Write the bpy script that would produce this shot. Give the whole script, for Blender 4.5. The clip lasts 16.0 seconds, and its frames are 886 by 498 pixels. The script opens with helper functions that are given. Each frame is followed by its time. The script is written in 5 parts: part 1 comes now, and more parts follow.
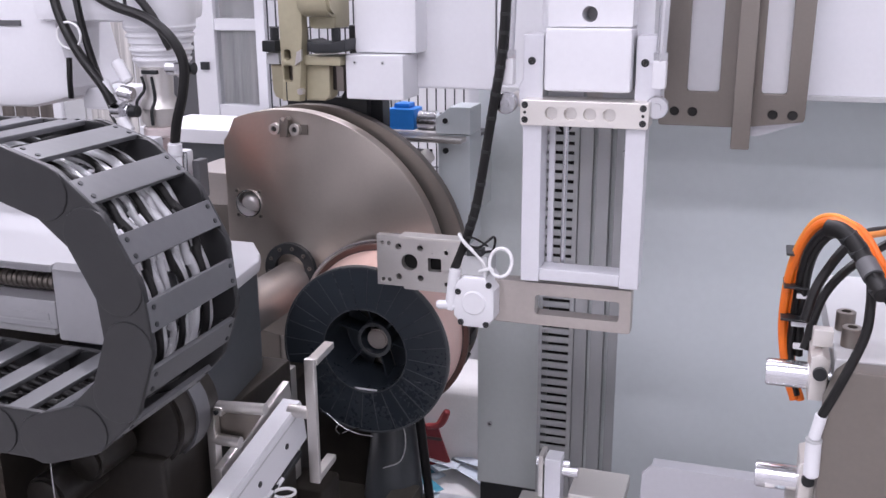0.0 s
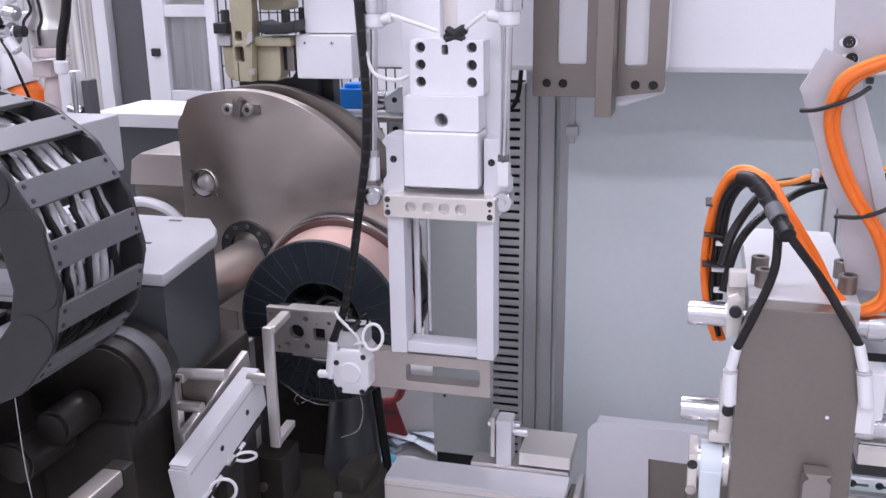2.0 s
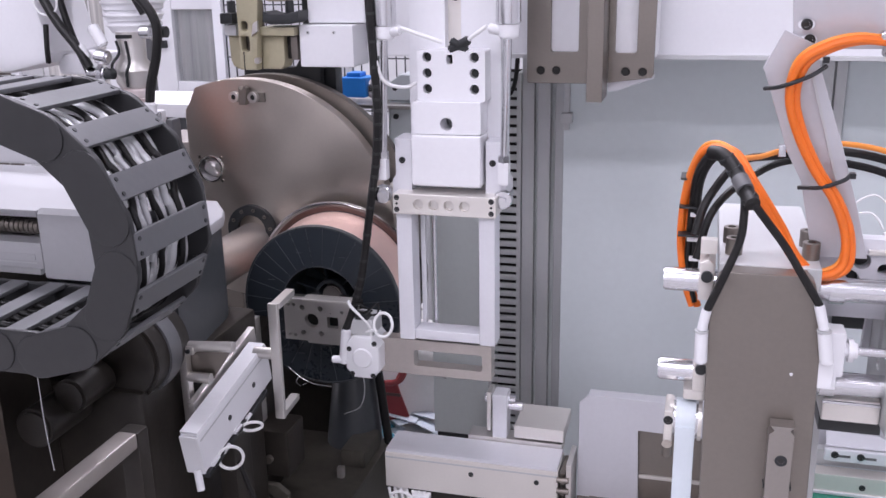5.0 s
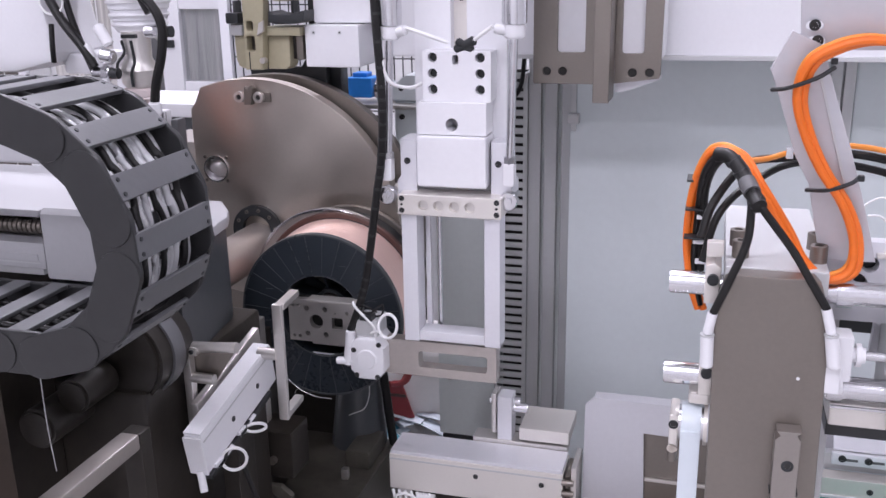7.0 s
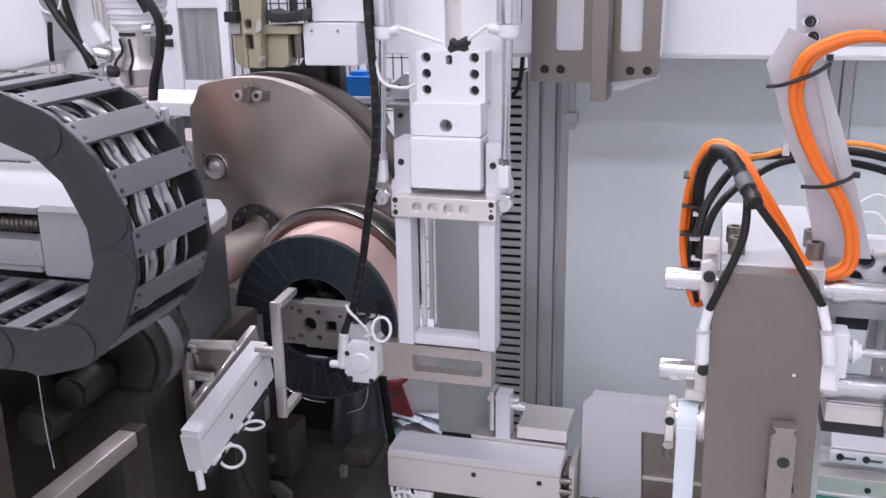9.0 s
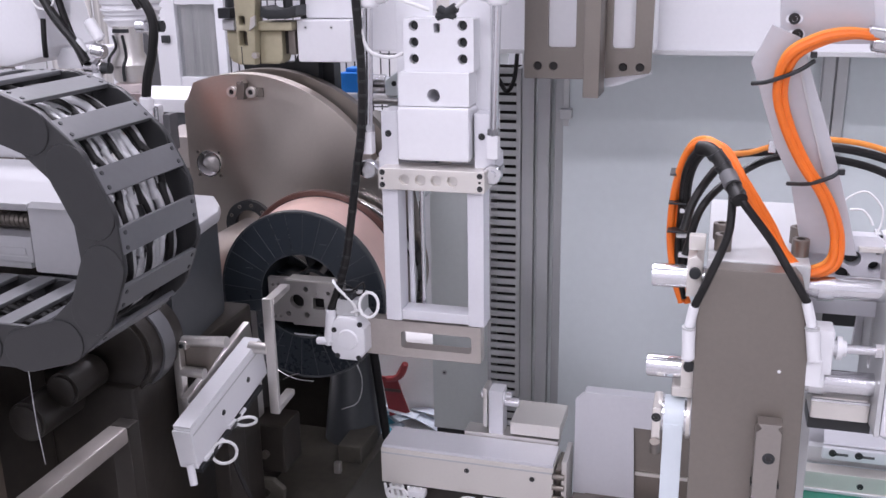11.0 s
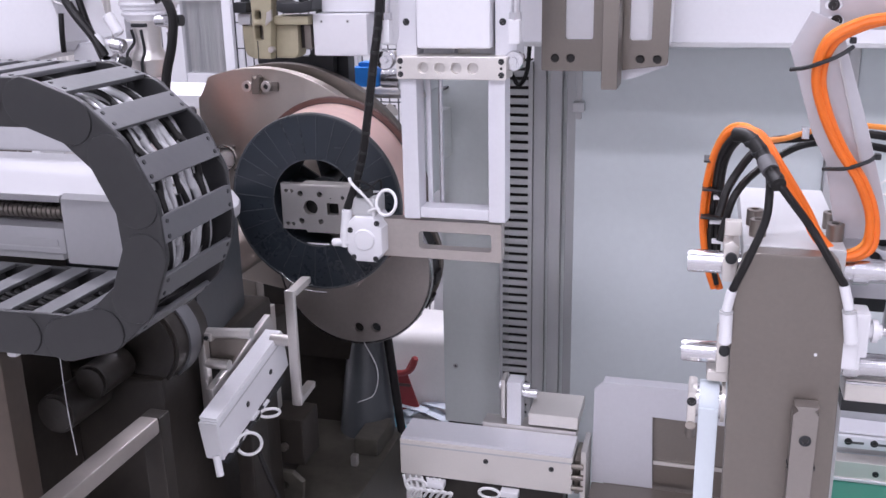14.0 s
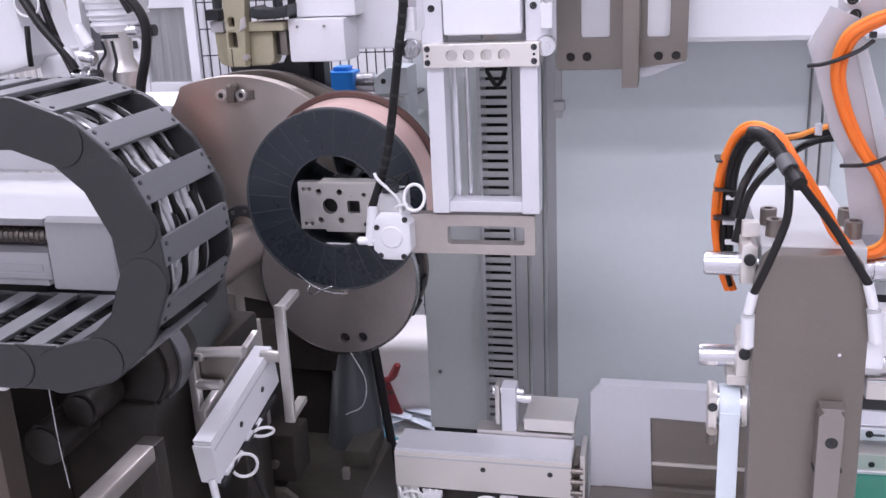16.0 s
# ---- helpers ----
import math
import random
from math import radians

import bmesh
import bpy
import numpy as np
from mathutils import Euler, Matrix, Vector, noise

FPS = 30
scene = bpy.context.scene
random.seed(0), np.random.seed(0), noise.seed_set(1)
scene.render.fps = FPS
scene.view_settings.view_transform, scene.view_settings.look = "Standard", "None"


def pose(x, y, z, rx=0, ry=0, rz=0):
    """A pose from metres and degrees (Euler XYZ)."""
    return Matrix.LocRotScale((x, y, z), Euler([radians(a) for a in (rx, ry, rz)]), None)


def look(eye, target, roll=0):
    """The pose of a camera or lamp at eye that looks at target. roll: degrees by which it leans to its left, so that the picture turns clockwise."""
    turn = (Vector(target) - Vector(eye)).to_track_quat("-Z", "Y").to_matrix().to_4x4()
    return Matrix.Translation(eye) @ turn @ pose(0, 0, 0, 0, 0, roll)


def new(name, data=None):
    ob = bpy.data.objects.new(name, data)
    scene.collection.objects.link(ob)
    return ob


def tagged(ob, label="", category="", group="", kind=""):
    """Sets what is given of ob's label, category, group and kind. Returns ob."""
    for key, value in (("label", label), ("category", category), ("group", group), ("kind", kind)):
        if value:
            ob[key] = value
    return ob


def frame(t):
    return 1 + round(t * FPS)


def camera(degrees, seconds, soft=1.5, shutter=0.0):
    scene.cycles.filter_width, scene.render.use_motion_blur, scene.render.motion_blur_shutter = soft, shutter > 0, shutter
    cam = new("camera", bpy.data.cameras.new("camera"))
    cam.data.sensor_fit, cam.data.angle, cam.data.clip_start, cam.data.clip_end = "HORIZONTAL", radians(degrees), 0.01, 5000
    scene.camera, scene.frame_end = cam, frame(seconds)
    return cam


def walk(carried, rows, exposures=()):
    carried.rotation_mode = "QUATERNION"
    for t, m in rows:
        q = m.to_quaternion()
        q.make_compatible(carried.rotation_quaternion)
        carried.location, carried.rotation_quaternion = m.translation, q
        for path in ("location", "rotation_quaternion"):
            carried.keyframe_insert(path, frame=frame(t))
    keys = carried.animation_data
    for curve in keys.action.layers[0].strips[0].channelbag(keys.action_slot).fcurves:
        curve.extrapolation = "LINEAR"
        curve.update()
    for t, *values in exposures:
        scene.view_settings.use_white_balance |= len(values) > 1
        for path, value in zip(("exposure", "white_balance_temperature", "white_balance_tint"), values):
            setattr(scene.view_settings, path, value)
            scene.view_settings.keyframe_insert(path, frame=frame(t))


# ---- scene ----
cam = camera(49.9, 16.0)
PATH = [
    (0, (0.161, 0.367, 1.691), (-0.437, 2.195, 1.142), -0.4),
    (0.5, (0.161, 0.367, 1.688), (-0.421, 2.201, 1.14), -0.4),
    (1, (0.155, 0.36, 1.683), (-0.4, 2.201, 1.133), -0.8),
    (1.5, (0.158, 0.346, 1.678), (-0.353, 2.197, 1.121), -1.0),
    (2, (0.192, 0.3, 1.678), (-0.317, 2.148, 1.107), -0.9),
    (2.5, (0.215, 0.237, 1.675), (-0.294, 2.082, 1.094), -1.1),
    (3, (0.223, 0.195, 1.669), (-0.284, 2.041, 1.09), -1.1),
    (3.5, (0.228, 0.196, 1.671), (-0.282, 2.04, 1.09), -1.1),
    (4, (0.225, 0.211, 1.674), (-0.285, 2.056, 1.092), -1.1),
    (6.5, (0.224, 0.237, 1.673), (-0.309, 2.075, 1.092), -1.0),
    (7, (0.226, 0.239, 1.673), (-0.307, 2.077, 1.092), -1.0),
    (7.5, (0.226, 0.236, 1.673), (-0.306, 2.073, 1.091), -1.0),
    (8, (0.225, 0.234, 1.672), (-0.308, 2.072, 1.09), -1.0),
    (8.5, (0.226, 0.236, 1.67), (-0.305, 2.075, 1.089), -0.9),
    (9, (0.23, 0.238, 1.67), (-0.303, 2.076, 1.089), -1.0),
    (11.5, (0.246, 0.24, 1.671), (-0.289, 2.074, 1.082), -1.0),
    (12, (0.245, 0.235, 1.671), (-0.29, 2.07, 1.083), -1.1),
    (12.5, (0.251, 0.232, 1.671), (-0.285, 2.067, 1.082), -1.0),
    (13, (0.261, 0.227, 1.668), (-0.275, 2.062, 1.079), -1.0),
    (13.5, (0.26, 0.215, 1.668), (-0.277, 2.051, 1.081), -1.1),
    (14, (0.202, 0.215, 1.663), (-0.318, 2.054, 1.071), -1.2),
    (14.5, (0.163, 0.223, 1.665), (-0.349, 2.064, 1.073), -1.6),
    (15, (0.155, 0.217, 1.667), (-0.336, 2.063, 1.074), -2.1),
    (15.5, (0.15, 0.229, 1.665), (-0.319, 2.08, 1.071), -2.6),
    (16, (0.142, 0.238, 1.668), (-0.297, 2.096, 1.071), -2.6),
]
walk(cam, [(t, look(e, g, r)) for t, e, g, r in PATH],
     [(0, -0.06, 6450, 11), (1.4, -0.09, 6400, 11), (2.1, -0.08, 6280, 12), (3.2, -0.05, 6410, 12), (9, -0.06, 6420, 11), (13.4, -0.02, 6460, 11), (14.3, 0.03, 6290, 13), (16, 0.03, 6290, 13)])


# ---- world, lights, exposure ----
world = bpy.data.worlds.new("hall_world")
scene.world = world
world.use_nodes = True
world.node_tree.nodes["Background"].inputs[0].default_value = (0.9, 0.92, 1.0, 1)
world.node_tree.nodes["Background"].inputs[1].default_value = 0.25
scene.view_settings.exposure = 0.0
FLOOR = 0.25
CEIL = 4.2


# Added area lamp under the ceiling; no such lamp is in view.
def added_lamp(x, y, power, sx=1.5, sy=0.35):
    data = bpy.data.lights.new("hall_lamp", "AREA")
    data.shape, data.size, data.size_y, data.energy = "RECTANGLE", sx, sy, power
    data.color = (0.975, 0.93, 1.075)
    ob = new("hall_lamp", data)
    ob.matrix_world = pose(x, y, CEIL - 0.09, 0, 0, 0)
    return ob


# Unseen lamps, spread and powered to match brightness; the last two lift the back.
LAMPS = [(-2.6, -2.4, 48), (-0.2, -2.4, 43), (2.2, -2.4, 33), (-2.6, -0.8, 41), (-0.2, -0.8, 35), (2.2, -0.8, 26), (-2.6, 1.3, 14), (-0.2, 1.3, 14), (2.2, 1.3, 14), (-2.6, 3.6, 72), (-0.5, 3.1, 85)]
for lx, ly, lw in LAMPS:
    added_lamp(lx, ly, lw)

# ---- materials ----


def mat(name, base, rough=0.5, metal=0.0, var=0.08, stain=2.5, grain=90.0, bump=0.05, aniso=0.0, axis=(0, 0, 0), coat=0.0, stretch=(1, 1, 1), glow=0.0, clear=0.0):
    m = bpy.data.materials.new(name)
    m.use_nodes = True
    nt = m.node_tree
    n, l = nt.nodes, nt.links
    p = n["Principled BSDF"]
    co = n.new("ShaderNodeTexCoord")
    mp = n.new("ShaderNodeMapping")
    mp.inputs["Scale"].default_value = stretch
    l.new(co.outputs["Object"], mp.inputs[0])
    big = n.new("ShaderNodeTexNoise")
    big.inputs["Scale"].default_value, big.inputs["Detail"].default_value = stain, 6
    fine = n.new("ShaderNodeTexNoise")
    fine.inputs["Scale"].default_value, fine.inputs["Detail"].default_value = grain, 4
    l.new(mp.outputs[0], big.inputs["Vector"])
    l.new(mp.outputs[0], fine.inputs["Vector"])
    add = n.new("ShaderNodeMath")
    add.operation = "MULTIPLY_ADD"
    l.new(fine.outputs["Fac"], add.inputs[0])
    add.inputs[1].default_value = 0.45
    l.new(big.outputs["Fac"], add.inputs[2])
    ramp = n.new("ShaderNodeMapRange")
    ramp.inputs["From Min"].default_value, ramp.inputs["From Max"].default_value = 0.4, 1.05
    ramp.inputs["To Min"].default_value, ramp.inputs["To Max"].default_value = 1 - var, 1 + var
    l.new(add.outputs[0], ramp.inputs["Value"])
    mul = n.new("ShaderNodeVectorMath")
    mul.operation = "SCALE"
    mul.inputs[0].default_value = base
    l.new(ramp.outputs[0], mul.inputs["Scale"])
    l.new(mul.outputs[0], p.inputs["Base Color"])
    rr = n.new("ShaderNodeMapRange")
    rr.inputs["From Min"].default_value, rr.inputs["From Max"].default_value = 0.4, 1.05
    rr.inputs["To Min"].default_value, rr.inputs["To Max"].default_value = max(rough - 0.08, 0.03), min(rough + 0.1, 1)
    l.new(add.outputs[0], rr.inputs["Value"])
    l.new(rr.outputs[0], p.inputs["Roughness"])
    p.inputs["Metallic"].default_value = metal
    p.inputs["Coat Weight"].default_value = coat
    if clear:
        p.inputs["Transmission Weight"].default_value = clear
    if aniso:
        p.inputs["Anisotropic"].default_value = aniso
        rel = n.new("ShaderNodeVectorMath")
        rel.operation = "SUBTRACT"
        rel.inputs[1].default_value = axis
        l.new(co.outputs["Object"], rel.inputs[0])
        cr = n.new("ShaderNodeVectorMath")
        cr.operation = "MULTIPLY"
        cr.inputs[1].default_value = (1, 0, 1)
        l.new(rel.outputs[0], cr.inputs[0])
        nm = n.new("ShaderNodeVectorMath")
        nm.operation = "NORMALIZE"
        l.new(cr.outputs[0], nm.inputs[0])
        l.new(nm.outputs[0], p.inputs["Tangent"])
    if bump:
        b = n.new("ShaderNodeBump")
        b.inputs["Strength"].default_value, b.inputs["Distance"].default_value = bump, 0.002
        l.new(fine.outputs["Fac"], b.inputs["Height"])
        l.new(b.outputs[0], p.inputs["Normal"])
    if glow:
        p.inputs["Emission Color"].default_value = (0.95, 0.95, 1, 1)
        p.inputs["Emission Strength"].default_value = glow
    return m


STEEL_DISC = mat("ground_steel", (0.54, 0.49, 0.44), 0.36, 1.0, 0.07, 5, 160, 0.004, 0.75, (-0.72, 2.06, 1.115))
STEEL = mat("brown_steel", (0.236, 0.212, 0.189), 0.40, 0.85, 0.10, 5, 220, 0.015)
RAIL_STEEL = mat("rail_steel", (0.31, 0.285, 0.265), 0.38, 0.8, 0.10, 6, 200, 0.012)
RUST = mat("brown_worn_steel", (0.068, 0.052, 0.041), 0.45, 0.3, 0.3, 6, 90, 0.08)
STEEL_LIGHT = mat("bright_steel", (0.66, 0.635, 0.61), 0.34, 0.85, 0.07, 8, 240, 0.008)
CHROME = mat("polished_rod", (0.66, 0.66, 0.68), 0.2, 1.0, 0.03, 8, 200, 0.0)
ALU = mat("anodised_aluminium", (0.74, 0.71, 0.67), 0.36, 0.6, 0.05, 6, 260, 0.015)
ALU_DULL = mat("dull_aluminium", (0.54, 0.545, 0.55), 0.46, 0.28, 0.08, 6, 200, 0.04)
WHITE = mat("white_paint", (0.75, 0.75, 0.775), 0.38, 0.0, 0.04, 4, 120, 0.03)
WHITE_ALU = mat("white_anodised", (0.70, 0.70, 0.735), 0.34, 0.25, 0.05, 4, 150, 0.03)
AXIS_GREY = mat("pale_grey_paint", (0.44, 0.44, 0.455), 0.42, 0.0, 0.07, 4, 110, 0.03)
PANEL = mat("light_grey_panel", (0.70, 0.75, 0.765), 0.34, 0.0, 0.05, 2, 60, 0.02)
PANEL_DARK = mat("mid_grey_paint", (0.78, 0.82, 0.81), 0.38, 0.0, 0.06, 3, 80, 0.03)
SLATE = mat("slate_grey_paint", (0.060, 0.066, 0.072), 0.36, 0.0, 0.15, 4, 90, 0.04)
CHAIN = mat("dark_grey_nylon", (0.018, 0.0185, 0.0195), 0.40, 0.0, 0.3, 6, 110, 0.08)
CHAIN_BAR = mat("grey_nylon", (0.108, 0.110, 0.116), 0.38, 0.0, 0.16, 6, 110, 0.06)
BLACK = mat("black_plastic", (0.018, 0.02, 0.022), 0.42, 0.0, 0.2, 6, 120, 0.05)
SPOOL_BLACK = mat("black_moulded_plastic", (0.021, 0.027, 0.034), 0.31, 0.0, 0.15, 7, 140, 0.04)
# Lighter copy of the spool black; puts the glint on ribs and rims into colour.
SPOOL_EDGE = mat("edge_glint_plastic", (0.055, 0.06, 0.064), 0.28, 0.0, 0.25, 9, 160, 0.04)
MACHINE_BLACK = mat("oily_black_paint", (0.023, 0.0195, 0.016), 0.40, 0.0, 0.6, 5, 60, 0.2)
MACHINE_BLACK.node_tree.nodes["Principled BSDF"].inputs["Specular IOR Level"].default_value = 0.38
RUBBER = mat("black_rubber", (0.010, 0.0095, 0.0095), 0.40, 0.0, 0.3, 8, 160, 0.1)
RUBBER.node_tree.nodes["Principled BSDF"].inputs["Specular IOR Level"].default_value = 0.3
ORANGE = mat("orange_cable", (0.80, 0.165, 0.014), 0.42, 0.0, 0.12, 6, 120, 0.03)
AMBER = mat("amber_cable", (0.84, 0.29, 0.045), 0.38, 0.0, 0.08, 6, 120, 0.02)
PALE_SHEET = mat("pale_grey_sheet", (0.55, 0.55, 0.58), 0.36, 0.15, 0.06, 5, 140, 0.03)
OILY = mat("oily_iron", (0.066, 0.061, 0.050), 0.36, 0.0, 0.6, 7, 50, 0.15)
COPPER = mat("copper_wire", (0.97, 0.70, 0.62), 0.36, 0.6, 0.06, 6, 60, 0.0)
HOSE_WHITE = mat("milky_tube", (0.78, 0.78, 0.78), 0.30, 0.0, 0.05, 6, 100, 0.02)
HOSE_GREY = mat("grey_cable_sheath", (0.58, 0.585, 0.60), 0.26, 0.15, 0.1, 9, 120, 0.03)
FITTING = mat("white_plastic", (0.74, 0.74, 0.76), 0.35, 0.0, 0.03, 6, 100, 0.02)
# Near-black that puts the shade of holes, slots and gaps into colour.
HOLE = mat("recess_shade_black", (0.022, 0.021, 0.02), 0.6, 0.0, 0.1, 6, 100, 0.0)
BELT = mat("white_belt", (0.62, 0.68, 0.72), 0.5, 0.0, 0.04, 6, 200, 0.05)
GREEN = mat("green_belt", (0.03, 0.22, 0.15), 0.45, 0.0, 0.06, 4, 150, 0.05)
CASTING = mat("olive_casting", (0.42, 0.385, 0.265), 0.46, 0.1, 0.14, 7, 90, 0.15)
BLUE = mat("blue_motor_paint", (0.03, 0.27, 0.82), 0.4, 0.0, 0.08, 8, 120, 0.04)
RED = mat("dark_red_print", (0.24, 0.028, 0.03), 0.5, 0.0, 0.15, 9, 80, 0.05)
BAG = mat("woven_plastic_bag", (0.86, 0.84, 0.82), 0.5, 0.0, 0.06, 8, 160, 0.15)
PAPER = mat("pale_film", (0.66, 0.72, 0.78), 0.3, 0.0, 0.15, 12, 60, 0.1)
TAPE = mat("teal_film", (0.08, 0.32, 0.42), 0.3, 0.0, 0.2, 12, 60, 0.1)
WIRE = mat("dark_wire", (0.05, 0.05, 0.055), 0.5, 0.3, 0.1, 6, 100, 0.0)
FLOOR_M = mat("grey_epoxy", (0.46, 0.45, 0.44), 0.35, 0.0, 0.10, 2, 40, 0.03)
WALL_M = mat("hall_wall", (0.80, 0.80, 0.81), 0.7, 0.0, 0.05, 1.5, 30, 0.03)
CEIL_M = mat("hall_ceiling", (0.62, 0.62, 0.63), 0.8, 0.0, 0.05, 1.5, 30, 0.03)
# Glowing face of the added ceiling lights.
LAMP_M = mat("lamp_diffuser", (0.9, 0.9, 0.9), 0.5, 0.0, 0.01, 2, 20, 0.0, glow=3.0)
CURTAIN = mat("streaky_curtain", (0.55, 0.53, 0.51), 0.5, 0.0, 0.6, 5, 14, 0.0, stretch=(9, 9, 0.3))
BROWN_STRIP = mat("brown_strip", (0.10, 0.085, 0.075), 0.4, 0.0, 0.5, 5, 14, 0.0, stretch=(9, 9, 0.3))
DARK_GREY = mat("dark_grey_panel", (0.10, 0.10, 0.105), 0.45, 0.0, 0.10, 3, 60, 0.03)
GLASS = mat("cabinet_glass", (0.9, 0.92, 0.93), 0.06, 0.0, 0.01, 2, 20, 0.0, clear=0.9)
RIM_BROWN = mat("brown_stained_rim", (0.085, 0.042, 0.034), 0.36, 0.0, 0.2, 9, 120, 0.05)
PINK = mat("pale_pink_plastic", (0.62, 0.54, 0.53), 0.45, 0.0, 0.1, 8, 100, 0.05)
FLANGE_M = mat("worn_flange_steel", (0.49, 0.45, 0.42), 0.40, 0.8, 0.12, 9, 130, 0.012)

# ---- mesh tools ----


def finish(me):
    me.polygons.foreach_set("use_smooth", [True] * len(me.polygons))
    me.set_sharp_from_angle(angle=radians(32))
    me.update()
    return me


def thing(name, base, label, category, group="", kind=""):
    ob = new(name)
    ob.location = base
    ob.empty_display_size = 0.05
    return tagged(ob, label, category, group, kind)


def root_of(ob):
    while ob.parent:
        ob = ob.parent
    return ob


def crisp(ob):
    """Flat faces stay flat beside their rounded edges."""
    m = ob.modifiers.new("weighted_normal", "WEIGHTED_NORMAL")
    m.keep_sharp = True
    return ob


SIZE = [1.0, (0.0, 0.0, 0.0)]


def sized(k, about=(0.0, 0.0, 0.0)):
    """The parts that follow are built k times as large, shifted by about, to fit the camera's view."""
    SIZE[0], SIZE[1] = k, about


def part(name, bm, material, parent, label=""):
    """One mesh, written in the world's coordinates, under a thing or a part."""
    if isinstance(bm, bmesh.types.BMesh):
        me = bpy.data.meshes.new(name)
        bm.to_mesh(me)
        bm.free()
    else:
        me = bm
        me.name = name
    if SIZE[0] != 1.0:
        me.transform(Matrix.Translation(SIZE[1]) @ Matrix.Diagonal((SIZE[0], SIZE[0], SIZE[0], 1)))
    finish(me)
    me.materials.clear()
    me.materials.append(material)
    ob = new(name, me)
    crisp(ob)
    if parent is not None:
        ob.parent = parent
        if parent.data is None:
            ob.location = -parent.location
    if label:
        ob["label"] = label
    return ob


def setting(name, bm, material, label, category):
    ob = part(name, bm, material, None)
    return tagged(ob, label, category, "", "structure")


def box(x0, x1, y0, y1, z0, z1, bevel=0.0015, bm=None, seg=2, turn=None):
    """A box with rounded edges; turn: a matrix laid on it."""
    b = bmesh.new()
    bmesh.ops.create_cube(b, size=1, matrix=Matrix.Translation(((x0 + x1) / 2, (y0 + y1) / 2, (z0 + z1) / 2)) @ Matrix.Diagonal((abs(x1 - x0), abs(y1 - y0), abs(z1 - z0), 1)))
    if bevel:
        bmesh.ops.bevel(b, geom=b.edges[:], offset=bevel, segments=seg, affect="EDGES", profile=0.6)
    if turn is not None:
        bmesh.ops.transform(b, matrix=turn, verts=b.verts)
    return join(bm, b)


def join(bm, b):
    if bm is None:
        return b
    me = bpy.data.meshes.new("tmp")
    b.to_mesh(me)
    b.free()
    bm.from_mesh(me)
    bpy.data.meshes.remove(me)
    return bm


def cyl(p0, p1, r, r2=None, bm=None, seg=28, bevel=0.0):
    """A round bar from p0 to p1."""
    b = bmesh.new()
    a, c = Vector(p0), Vector(p1)
    d = c - a
    bmesh.ops.create_cone(b, cap_ends=True, segments=seg, radius1=r, radius2=r if r2 is None else r2, depth=d.length,
                          matrix=Matrix.Translation((a + c) / 2) @ d.to_track_quat("Z", "Y").to_matrix().to_4x4())
    if bevel:
        rim = [e for e in b.edges if e.calc_face_angle(0) > 0.9]
        bmesh.ops.bevel(b, geom=rim, offset=bevel, segments=2, affect="EDGES")
    return join(bm, b)


def lathe(profile, centre, axis, bm=None, seg=64, closed=True):
    """A turned body: profile of (radius, along) about an axis through centre."""
    b = bmesh.new()
    q = Vector(axis).to_track_quat("Z", "Y").to_matrix()
    rings = []
    for k in range(seg):
        a = 2 * math.pi * k / seg
        rings.append([b.verts.new(Vector(centre) + q @ Vector((r * math.cos(a), r * math.sin(a), h))) for r, h in profile])
    m = len(profile)
    for k in range(seg):
        for i in range(m if closed else m - 1):
            j = (i + 1) % m
            b.faces.new((rings[k][i], rings[(k + 1) % seg][i], rings[(k + 1) % seg][j], rings[k][j]))
    bmesh.ops.recalc_face_normals(b, faces=b.faces)
    return join(bm, b)


def glide(points, steps=8):
    """Points on a smooth line through the given ones."""
    p = [Vector(q) for q in points]
    p = [2 * p[0] - p[1]] + p + [2 * p[-1] - p[-2]]
    out = []
    for i in range(1, len(p) - 2):
        for k in range(steps):
            t = k / steps
            out.append(0.5 * ((2 * p[i]) + (p[i + 1] - p[i - 1]) * t + (2 * p[i - 1] - 5 * p[i] + 4 * p[i + 1] - p[i + 2]) * t * t + (3 * p[i] - p[i - 1] - 3 * p[i + 1] + p[i + 2]) * t ** 3))
    out.append(p[-2])
    return out


def hose(points, r, bm=None, seg=10, steps=8, closed=False):
    """A round cable along a smooth line."""
    b = bmesh.new()
    line = glide(points, steps)
    n = len(line)
    up = Vector((0.13, 0.97, 0.2))
    rings = []
    for i, c in enumerate(line):
        d = (line[min(i + 1, n - 1)] - line[max(i - 1, 0)]).normalized()
        s = d.cross(up)
        if s.length < 1e-3:
            s = d.cross(Vector((1, 0, 0)))
        s.normalize()
        up = s.cross(d).normalized()
        rings.append([b.verts.new(c + r * (math.cos(2 * math.pi * k / seg) * s + math.sin(2 * math.pi * k / seg) * up)) for k in range(seg)])
    for i in range(n - 1):
        for k in range(seg):
            b.faces.new((rings[i][k], rings[i][(k + 1) % seg], rings[i + 1][(k + 1) % seg], rings[i + 1][k]))
    b.faces.new(rings[0][::-1])
    b.faces.new(rings[-1])
    bmesh.ops.recalc_face_normals(b, faces=b.faces)
    return join(bm, b)


def ring_of(cu, cv, r, n=24, r2=None):
    return [(cu + r * math.cos(2 * math.pi * k / n), cv + (r2 or r) * math.sin(2 * math.pi * k / n)) for k in range(n)]


def rrect(u0, v0, u1, v1, r, n=5):
    pts = []
    for cu, cv, a in ((u1 - r, v1 - r, 0), (u0 + r, v1 - r, 90), (u0 + r, v0 + r, 180), (u1 - r, v0 + r, 270)):
        pts += [(cu + r * math.cos(radians(a + 90 * k / n)), cv + r * math.sin(radians(a + 90 * k / n))) for k in range(n + 1)]
    return pts


